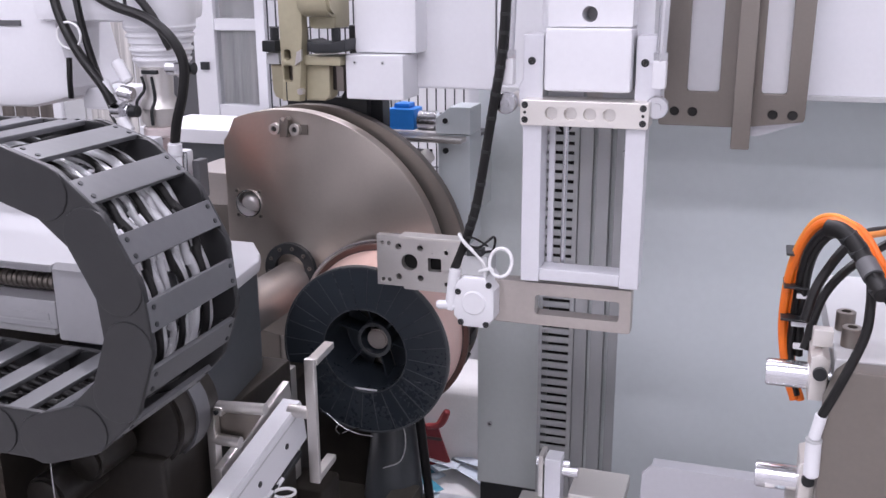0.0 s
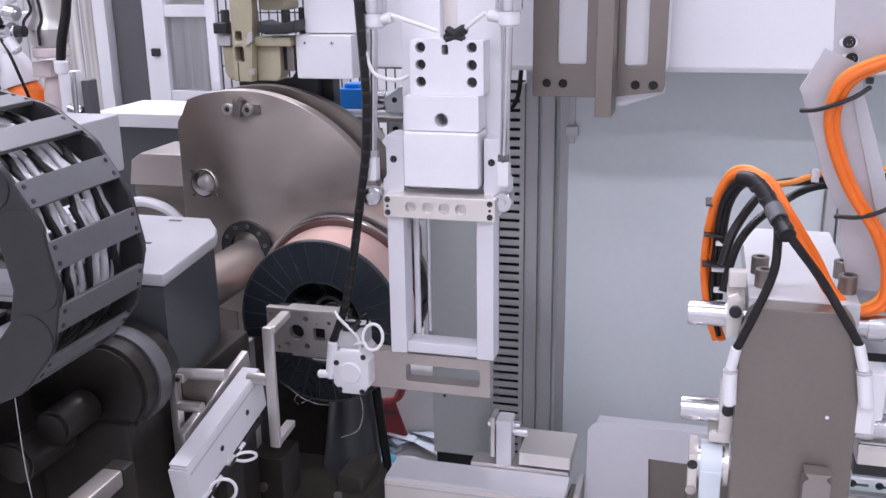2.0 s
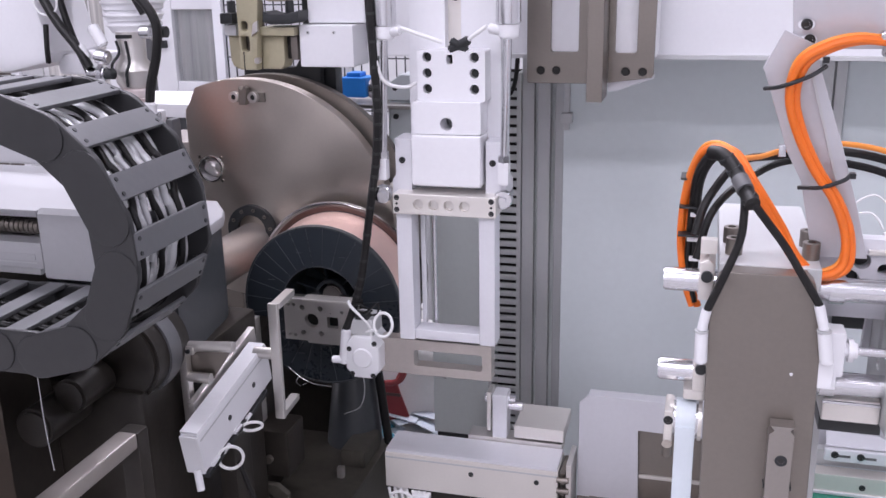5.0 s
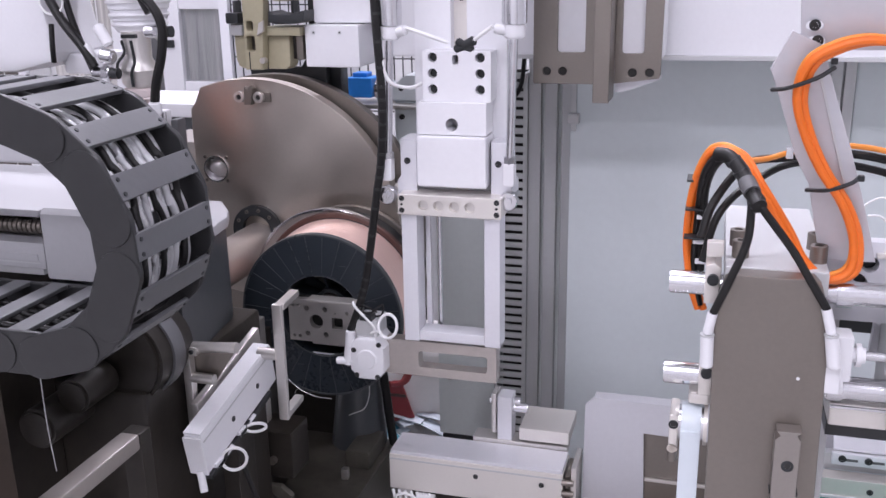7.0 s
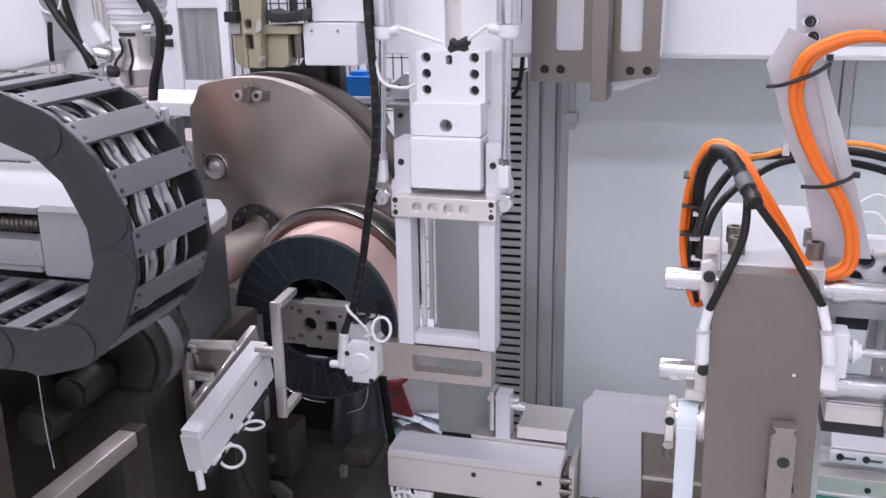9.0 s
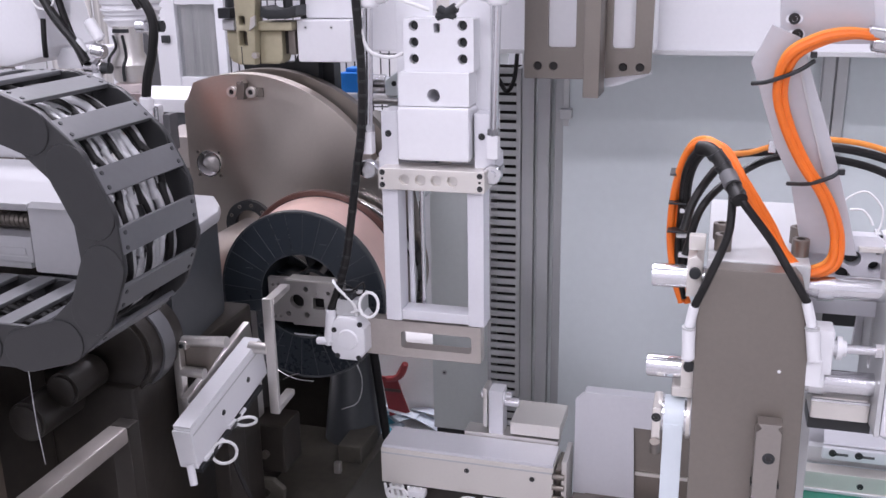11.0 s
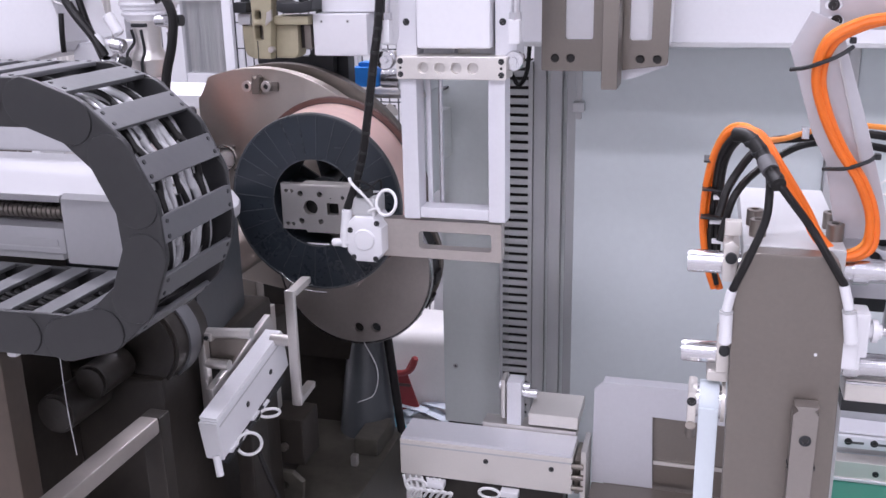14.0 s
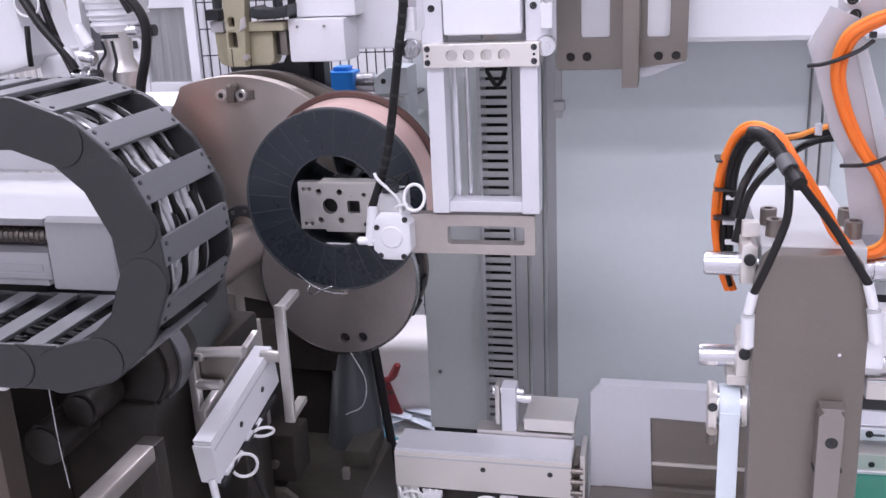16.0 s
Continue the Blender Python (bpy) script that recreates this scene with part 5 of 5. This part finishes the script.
# drilled end plate at the top right
holes = [ring_of(0.377, 1.341, 0.0125), ring_of(0.390, 1.363, 0.0085), ring_of(0.412, 1.355, 0.006), ring_of(0.401, 1.334, 0.0078), ring_of(0.414, 1.372, 0.0028, 12), ring_of(0.413, 1.336, 0.0028, 12)]
ep = part("drilled_plate", sheet([(0.348, 1.30), (0.4235, 1.30), (0.4235, 1.378), (0.412, 1.388), (0.348, 1.388)], holes, 1.262, 1.28, "y", 0.001), WHITE_ALU, rm)
part("plate_back", box(0.350, 0.420, 1.281, 1.285, 1.31, 1.384, 0), BLACK, ep)
part("block_edge", sheet([(0.395, 1.372), (0.4235, 1.372), (0.4235, 1.377), (0.395, 1.377)], [], 1.256, 1.2618, "y", 0.0005), ALU, ep)
part("end_block", box(0.424, 0.56, 1.19, 1.33, 1.198, 1.379, 0.004), WHITE_ALU, rm)
part("end_flange", sheet([(1.19, 1.198), (1.305, 1.188), (1.33, 1.20), (1.33, 1.378), (1.19, 1.378)], [rrect(1.262, 1.24, 1.278, 1.31, 0.006)], 0.4185, 0.4238, "x", 0.001), ALU_DULL, rm)
part("thin_tube", hose([(0.372, 1.268, 1.412), (0.380, 1.27, 1.425), (0.397, 1.27, 1.433), (0.413, 1.27, 1.418), (0.415, 1.27, 1.40), (0.409, 1.268, 1.386)], 0.0011), HOSE_WHITE, rm)
part("thin_tube", hose([(0.384, 1.275, 1.412), (0.395, 1.272, 1.413), (0.403, 1.27, 1.406), (0.407, 1.268, 1.398)], 0.0013), HOSE_WHITE, rm)
# belt and pulley at its edge
pl = part("pulley", cyl((0.204, 1.215, 1.185), (0.238, 1.215, 1.185), 0.019, bevel=0.002), CHROME, rm)
for px in (0.2045, 0.2345):
    part("cheek", cyl((px, 1.215, 1.185), (px + 0.004, 1.215, 1.185), 0.023), ALU, pl)
part("belt", box(0.211, 0.232, 1.190, 1.1935, 0.55, 1.186, 0.001), BELT, rm)
part("belt_top", lathe([(0.0195, -0.0105), (0.0225, -0.0105), (0.0225, 0.0105), (0.0195, 0.0105)], (0.2215, 1.215, 1.185), (1, 0, 0), seg=36), BELT, rm)
cbk = part("clamp_block", box(0.199, 0.2085, 1.19, 1.235, 1.155, 1.204, 0.003), ALU, rm)
socket_screw(0.2035, 1.19, 1.193, 0.0052, cbk, 0.001)
part("clamp_screw", cyl((0.2035, 1.185, 1.167), (0.2035, 1.192, 1.152), 0.0055), STEEL, rm)
part("link_pad", box(0.217, 0.240, 1.205, 1.235, 1.212, 1.224, 0.003), ALU, rm)

# leaning post with the orange cables
po = thing("cable_post", (0.35, 1.24, 1.37), "white leaning sheet post that carries orange cables", "cable post")
part("post", sheet([(0.340, 1.371), (0.392, 1.371), (0.377, 1.423), (0.356, 1.487), (0.329, 1.560), (0.320, 1.588), (0.290, 1.602), (0.273, 1.565), (0.281, 1.544), (0.304, 1.479), (0.320, 1.450), (0.334, 1.39)], [], 1.245, 1.25, "y", 0.001), PALE_SHEET, po)
part("fold", box(-0.002, 0.002, 0.0, 0.02, 0.0, 0.20, 0.0005, turn=Matrix.Translation((0.380, 1.247, 1.39)) @ pose(0, 0, 0, 0, -18.5, 0)), PALE_SHEET, po)
hd = part("head_plate", sheet([(0.285, 1.575), (0.298, 1.60), (0.293, 1.66), (0.52, 1.74), (0.52, 1.585), (0.35, 1.583), (0.318, 1.588)], [rrect(0.302, 1.603, 0.318, 1.611, 0.0038), rrect(0.305, 1.588, 0.321, 1.596, 0.0038)], 1.25, 1.256, "y", 0.0008), PALE_SHEET, po)
for bx, bz in ((0.310, 1.607), (0.314, 1.592)):
    socket_screw(bx, 1.2495, bz, 0.0055, hd, 0.003)
part("cable_tie", hose([(0.276, 1.243, 1.5445), (0.290, 1.224, 1.549), (0.315, 1.224, 1.559), (0.331, 1.235, 1.568)], 0.0022), BLACK, po)
part("cable_tie", hose([(0.318, 1.243, 1.444), (0.337, 1.225, 1.449), (0.357, 1.226, 1.4565), (0.366, 1.24, 1.460)], 0.0022), BLACK, po)
# Thin dull strip stands in for the shade line along the fold.
part("edge_groove", box(-0.0012, 0.0012, -0.003, 0.0, 0.0, 0.165, 0, turn=Matrix.Translation((0.370, 1.2448, 1.40)) @ pose(0, 0, 0, 0, -17.6, 0)), ALU_DULL, po)
cb = part("connector_bar", box(-0.009, 0.009, 0.0, 0.012, 0.0, 0.20, 0.002, turn=Matrix.Translation((0.397, 1.25, 1.574)) @ pose(0, 0, 0, 0, -10, 0)), WHITE_ALU, po)
for cx, cz in ((0.380, 1.596), (0.385, 1.584)):
    part("connector", cyl((cx - 0.004, 1.24, cz), (cx + 0.012, 1.242, cz - 0.003), 0.0065, bevel=0.0015), CHROME, cb)
part("tie_head", box(0.327, 0.333, 1.232, 1.24, 1.571, 1.577, 0.001), BLACK, po)
part("tie_head", box(0.364, 0.370, 1.232, 1.24, 1.457, 1.463, 0.001), BLACK, po)



def lean(p):
    """The post leans forward: a point of the upright post, drawn towards the camera to fit its view."""
    k = 1 - 0.35 * max(p[2] - 1.385, 0.0)
    return Vector((0.2605 + (p[0] - 0.2605) * k, 0.22 + (p[1] - 0.22) * k, 1.668 + (p[2] - 1.668) * k))


for o in po.children_recursive:
    for v in o.data.vertices:
        v.co = lean(v.co)
oc = thing("orange_cables", (0.32, 1.23, 1.366), "bundle of orange motor cables in loops", "cable bundle", "cables of the clamping unit")
base = [(0.380, 1.238, 1.592), (0.356, 1.232, 1.594), (0.330, 1.228, 1.588), (0.306, 1.226, 1.572), (0.299, 1.228, 1.54), (0.309, 1.228, 1.505), (0.328, 1.228, 1.468), (0.350, 1.226, 1.437), (0.364, 1.222, 1.404), (0.365, 1.214, 1.374), (0.351, 1.21, 1.362), (0.334, 1.21, 1.363), (0.314, 1.211, 1.381), (0.298, 1.212, 1.410), (0.2694, 1.205, 1.4549), (0.248, 1.222, 1.483), (0.2239, 1.25, 1.4767), (0.208, 1.28, 1.4307), (0.2035, 1.292, 1.3701), (0.2111, 1.29, 1.319), (0.2207, 1.288, 1.2909)]
for dx, dy, dz, r, m in ((0, 0, 0, 0.0042, ORANGE), (0.0062, 0.003, -0.0012, 0.0040, ORANGE), (-0.0015, 0.0065, 0.0035, 0.0026, AMBER)):
    part("cable", hose([lean((x + dx, y + dy, z + dz)) if k < 9 else (x + dx, y + dy, z + dz) for k, (x, y, z) in enumerate(base)], r), m, oc)
part("thin_cable", hose([(0.256, 1.23, 1.474), (0.28, 1.265, 1.470), (0.303, 1.288, 1.473), (0.345, 1.30, 1.480), (0.40, 1.295, 1.476), (0.46, 1.28, 1.455)], 0.0030), AMBER, oc)
part("clip", box(0.299, 0.307, 1.282, 1.294, 1.467, 1.479, 0.001), CHROME, oc)
kc = thing("black_cables", (0.26, 1.21, 1.32), "black cables with taped joints over the clamping unit", "cable bundle", "cables of the clamping unit")
part("cable", hose([(0.236, 1.165, 1.332), (0.249, 1.165, 1.366), (0.262, 1.172, 1.401), (0.265, 1.178, 1.4241), (0.2633, 1.19, 1.4521), (0.2519, 1.208, 1.4724), (0.2341, 1.228, 1.4801), (0.2187, 1.255, 1.4527), (0.2143, 1.285, 1.3992), (0.2132, 1.292, 1.3347), (0.2218, 1.288, 1.2953)], 0.0041), RUBBER, kc)
part("cable", hose([(0.341, 1.165, 1.345), (0.321, 1.165, 1.377), (0.303, 1.170, 1.404), (0.2707, 1.168, 1.4462), (0.2557, 1.2, 1.4681), (0.2361, 1.228, 1.4757), (0.2218, 1.26, 1.4426), (0.2196, 1.288, 1.3786), (0.2207, 1.29, 1.3364)], 0.0041), RUBBER, kc)
part("cable", hose([(0.219, 1.235, 1.39), (0.230, 1.25, 1.425), (0.26, 1.28, 1.46), (0.30, 1.305, 1.464), (0.36, 1.31, 1.470), (0.42, 1.29, 1.462), (0.50, 1.27, 1.43)], 0.0045), RUBBER, kc)
part("cable", hose([(0.222, 1.245, 1.36), (0.236, 1.26, 1.41), (0.27, 1.29, 1.44), (0.32, 1.325, 1.456), (0.40, 1.305, 1.452), (0.47, 1.29, 1.42)], 0.0042), RUBBER, kc)
part("sleeve", hose([(0.2301, 1.23, 1.4796), (0.2402, 1.222, 1.4797), (0.2501, 1.21, 1.4734), (0.2578, 1.196, 1.4635), (0.2661, 1.177, 1.4509), (0.2714, 1.162, 1.444)], 0.0076, seg=24, steps=10), RUBBER, kc)
part("tape", hose([(0.2591, 1.192, 1.4615), (0.2646, 1.178, 1.4535)], 0.0086, seg=24), DARK_GREY, kc)
for q in ((0.2461, 1.215, 1.4766), (0.2539, 1.203, 1.4684), (0.2687, 1.169, 1.4475)):
    part("wrap", hose([(q[0] - 0.0016, q[1], q[2] + 0.0022), (q[0] + 0.0016, q[1], q[2] - 0.0022)], 0.0084, seg=24), BLACK, kc)
for q in (1.462, 1.43, 1.398):
    part("cable_tie", box(0.2005, 0.2235, 1.272, 1.304, q - 0.022, q - 0.0195, 0.001), BLACK, kc)
for c in ((0.2135, 1.278, 1.372), (0.217, 1.276, 1.35), (0.216, 1.278, 1.40)):
    part("clip", box(c[0] - 0.003, c[0] + 0.016, c[1] - 0.002, c[1] + 0.004, c[2] - 0.002, c[2] + 0.003, 0.001), FITTING, kc)
part("bracket", box(0.226, 0.243, 1.212, 1.225, 1.376, 1.392, 0.002), ALU, kc)

# ---- white robot behind the chain (moves) ----
rob = thing("white_robot", (-1.0, 1.9, 1.5), "white industrial robot wrist with black hoses", "robot")
part("forearm", sheet([(-1.45, 1.46), (-1.10, 1.466), (-1.012, 1.486), (-1.002, 1.505), (-1.036, 1.657), (-1.075, 1.80), (-1.45, 1.86)], [], 1.80, 1.96, "y", 0.012), WHITE, rob)
part("forearm_recess", box(-1.22, -1.10, 1.797, 1.80, 1.612, 1.622, 0.001), DARK_GREY, rob)
for q, rr in ((1.556, 0.0515), (1.574, 0.0555), (1.597, 0.0595), (1.612, 0.0625)):
    part("joint_ring", lathe([(rr - 0.008, -0.003), (rr - 0.001, -0.003), (rr, 0.0), (rr - 0.001, 0.003), (rr - 0.008, 0.003)], (-0.840, 1.84, q), (0, 0, 1), seg=40), FITTING, rob)
part("joint_slot", box(-0.862, -0.856, 1.772, 1.782, 1.635, 1.66, 0.001), BLACK, rob)
for hx in (-0.90, -0.885):
    part("joint_hole", cyl((hx, 1.776, 1.675), (hx, 1.784, 1.675), 0.004, seg=12), BLACK, rob)
part("cover_plate", box(-1.02, -0.93, 1.84, 1.94, 1.46, 1.50, 0.008), WHITE, rob)
jc = (-0.840, 1.84)
part("joint", lathe([(0.0, 1.54), (0.042, 1.542), (0.048, 1.552), (0.048, 1.562), (0.0515, 1.565), (0.0515, 1.582), (0.0555, 1.585), (0.0555, 1.603), (0.060, 1.606), (0.066, 1.64), (0.074, 1.70), (0.07, 1.74), (0.0, 1.74)], (jc[0], jc[1], 0), (0, 0, 1), seg=40, closed=False), WHITE, rob)
part("upper_link", box(-1.06, -0.80, 1.78, 1.93, 1.62, 1.80, 0.02), WHITE, rob)
part("wrist", lathe([(0.0, 1.442), (0.026, 1.442), (0.033, 1.45), (0.037, 1.475), (0.025, 1.497), (0.027, 1.545), (0.0, 1.545)], (-0.832, 1.81, 0), (0, 0, 1), seg=12, closed=False), STEEL_LIGHT, rob)
part("wrist_flange", lathe([(0.0, 1.425), (0.030, 1.425), (0.032, 1.428), (0.032, 1.439), (0.030, 1.442), (0.0, 1.442)], (-0.832, 1.81, 0), (0, 0, 1), seg=24, closed=False), PINK, rob)
for dx, z0 in ((-0.020, 1.463), (0.008, 1.448)):
    part("wrist_slot", hose([(-0.832 + dx, 1.772, z0), (-0.832 + dx, 1.772, z0 + 0.025), (-0.832 + dx * 0.7 + 0.004, 1.782, z0 + 0.045), (-0.832 + dx * 0.7, 1.783, 1.53)], 0.0028, seg=6), BLACK, rob)
part("wrist_gap", box(-0.846, -0.816, 1.782, 1.792, 1.534, 1.541, 0.001), BLACK, rob)
for fx, fz in ((-0.877, 1.473), (-0.76, 1.548)):
    f = part("fitting", cyl((fx - 0.018, 1.76, fz), (fx + 0.022, 1.76, fz), 0.012, bevel=0.003), CHROME, rob)
    part("nut", cyl((fx + 0.004, 1.76, fz), (fx + 0.014, 1.76, fz), 0.016, seg=6), CHROME, f)
    part("stub", cyl((fx + 0.02, 1.76, fz), (fx + 0.034, 1.76, fz), 0.010), BLACK, f)
for pts, r in (([(-1.0, 1.78, 1.76), (-0.99, 1.76, 1.66), (-0.95, 1.75, 1.58), (-0.905, 1.75, 1.52), (-0.885, 1.75, 1.485)], 0.0085),
               ([(-0.96, 1.77, 1.72), (-0.94, 1.76, 1.62), (-0.92, 1.76, 1.54), (-0.90, 1.77, 1.47)], 0.0065),
               ([(-0.93, 1.76, 1.68), (-0.865, 1.75, 1.65), (-0.80, 1.745, 1.63), (-0.754, 1.74, 1.60), (-0.733, 1.74, 1.56), (-0.739, 1.74, 1.51), (-0.755, 1.74, 1.46), (-0.762, 1.74, 1.425)], 0.0085),
               ([(-0.86, 1.76, 1.70), (-0.80, 1.755, 1.64), (-0.765, 1.755, 1.58)], 0.007),
               ([(-0.985, 1.775, 1.56), (-0.985, 1.77, 1.52), (-0.99, 1.775, 1.49)], 0.005)):
    part("hose", hose(pts, r), RUBBER, rob)
for q, e in (((-0.866, 1.745, 1.560), (-0.846, 1.745, 1.524)), ((-0.872, 1.75, 1.462), (-0.855, 1.75, 1.438)), ((-0.905, 1.755, 1.525), (-0.892, 1.755, 1.497))):
    part("hose_fitting", cyl(q, e, 0.0105, bevel=0.003), FITTING, rob)
part("elbow", cyl((-0.862, 1.74, 1.508), (-0.835, 1.74, 1.503), 0.013, bevel=0.004), CHROME, rob)
part("hose_end", cyl((-0.762, 1.74, 1.427), (-0.764, 1.742, 1.403), 0.012, bevel=0.003), FITTING, rob)
part("wire_ring", hose([(-0.96 + 0.024 * math.cos(radians(q)), 1.75, 1.60 + 0.022 * math.sin(radians(q))) for q in range(0, 361, 30)], 0.0022, steps=4), HOSE_WHITE, rob)
# tool below the wrist
part("tool_shell", lathe([(0.0, -0.045), (0.024, -0.040), (0.036, -0.005), (0.037, 0.028), (0.0, 0.034)], (-0.918, 1.84, 1.340), (0.35, 0, -1), seg=28, closed=False), ORANGE, rob, "bright orange plastic tool shell")
part("tool_head", lathe([(0.0, 0.0), (0.034, 0.0), (0.036, 0.02), (0.030, 0.045), (0.022, 0.06), (0.0, 0.064)], (-0.930, 1.84, 1.368), (-0.3, 0, 1), seg=28, closed=False), FITTING, rob)
part("tool_strap", hose([(-0.972, 1.81, 1.436), (-0.958, 1.80, 1.428), (-0.953, 1.80, 1.405), (-0.958, 1.805, 1.38)], 0.0065), RUBBER, rob)
part("tool_cable", hose([(-0.93, 1.80, 1.46), (-0.905, 1.79, 1.43), (-0.888, 1.79, 1.385), (-0.884, 1.80, 1.35)], 0.003), RUBBER, rob)
part("tool_carrier", box(-0.878, -0.839, 1.81, 1.87, 1.387, 1.417, 0.004), PINK, rob)
part("tool_column", lathe([(0.0, 1.29), (0.020, 1.29), (0.021, 1.35), (0.015, 1.387), (0.0, 1.387)], (-0.857, 1.84, 0), (0, 0, 1), seg=24, closed=False), PINK, rob)
part("tool_valve", cyl((-0.80, 1.80, 1.335), (-0.775, 1.80, 1.325), 0.012, bevel=0.003), CHROME, rob)
part("tool_body", box(-0.815, -0.785, 1.795, 1.83, 1.315, 1.40, 0.006), FITTING, rob)
part("tool_plate", box(-0.772, -0.757, 1.80, 1.83, 1.315, 1.385, 0.004), DARK_GREY, rob)
part("tool_pin", cyl((-0.783, 1.79, 1.28), (-0.778, 1.79, 1.40), 0.005), CHROME, rob)


def motions():
    # the lift: x, y and z from its resting place
    rows = [(0, 0.132, -0.045, 0.231), (0.5, 0.054, -0.045, 0.235), (1, 0.0, -0.045, 0.211), (1.5, 0.002, -0.045, 0.131), (2, -0.001, -0.045, 0.039), (2.5, 0, -0.045, -0.006),
            (3, 0, -0.027, -0.001), (3.5, 0, -0.004, 0), (4, 0, 0, 0), (8.6, 0, 0, 0), (9, 0, -0.023, -0.001), (9.4, 0, -0.042, 0), (9.8, 0, -0.045, 0.002), (10.3, 0, -0.045, 0.012),
            (11.5, 0, -0.045, 0.076), (12, 0, -0.045, 0.104), (12.5, 0, -0.045, 0.131), (13, 0, -0.045, 0.159), (13.5, 0, -0.045, 0.187), (14, 0, -0.045, 0.215), (14.4, 0, -0.045, 0.236),
            (14.6, 0.002, -0.045, 0.240), (15, 0.017, -0.045, 0.240), (15.5, 0.042, -0.045, 0.240), (16, 0.068, -0.045, 0.239)]
    home = Vector(lift.location)
    walk(lift, [(t, pose(*(home + Vector((x, y, z))))) for t, x, y, z in rows])
    # the carriage follows along x only
    home_c = Vector(car.location)
    walk(car, [(t, pose(*(home_c + Vector((0.85 * x, 0, 0))))) for t, x, y, z in rows])
    # the spool: pushed forward on to the gripper, then carried by it
    home_s = Vector(spool.location)
    held = Vector((0.013, -0.07, -0.001))
    srows = [(0, Vector()), (4.4, Vector()), (5.0, held * 0.3), (5.6, held * 0.85), (6.2, held)]
    srows += [(t, held + Vector((x, y, z))) for t, x, y, z in rows if t > 8]
    walk(spool, [(t, pose(*(home_s + v))) for t, v in srows])
    # the mandrel plate pushes the spool out and goes back
    home_m = Vector(man.location)
    walk(man, [(t, pose(*(home_m + Vector((0, y, 0))))) for t, y in ((0, 0), (4.4, 0), (5.0, -0.021), (5.6, -0.0595), (6.2, -0.07), (9.2, -0.07), (9.9, -0.05), (10.6, -0.01), (11.0, 0), (16, 0))])
    # the chain's bend runs back and forth, its links roll
    bend = [(0, -0.004), (0.5, 0.003), (1.0, -0.001), (1.25, -0.015), (1.5, -0.042), (1.75, -0.06), (2.0, -0.0685), (2.25, -0.071), (2.5, -0.0685), (2.75, -0.05), (3.0, -0.025), (3.25, -0.006), (3.5, 0.0), (16, 0.0)]
    for k, link in enumerate(LINKS):
        walk(link, [(t, link_pose(0.044 + k * PITCH, CH_X + d)) for t, d in bend])
    # the robot lifts its orange tool and comes back
    home_r = Vector(rob.location)
    rrow = [(0, 0, 0, 0), (0.8, -0.004, 0, 0.002), (1.2, -0.035, 0, 0.022), (1.5, -0.073, 0, 0.055), (2.1, -0.125, 0, 0.115), (2.6, -0.095, 0, 0.16), (3.0, -0.04, 0, 0.165), (3.5, 0.02, 0, 0.16), (3.9, 0.03, 0, 0.075), (4.3, 0.02, 0, 0.012), (16, 0.02, 0, 0.012)]
    walk(rob, [(t, pose(*(home_r + Vector((x, y, z))))) for t, x, y, z in rrow])


motions()
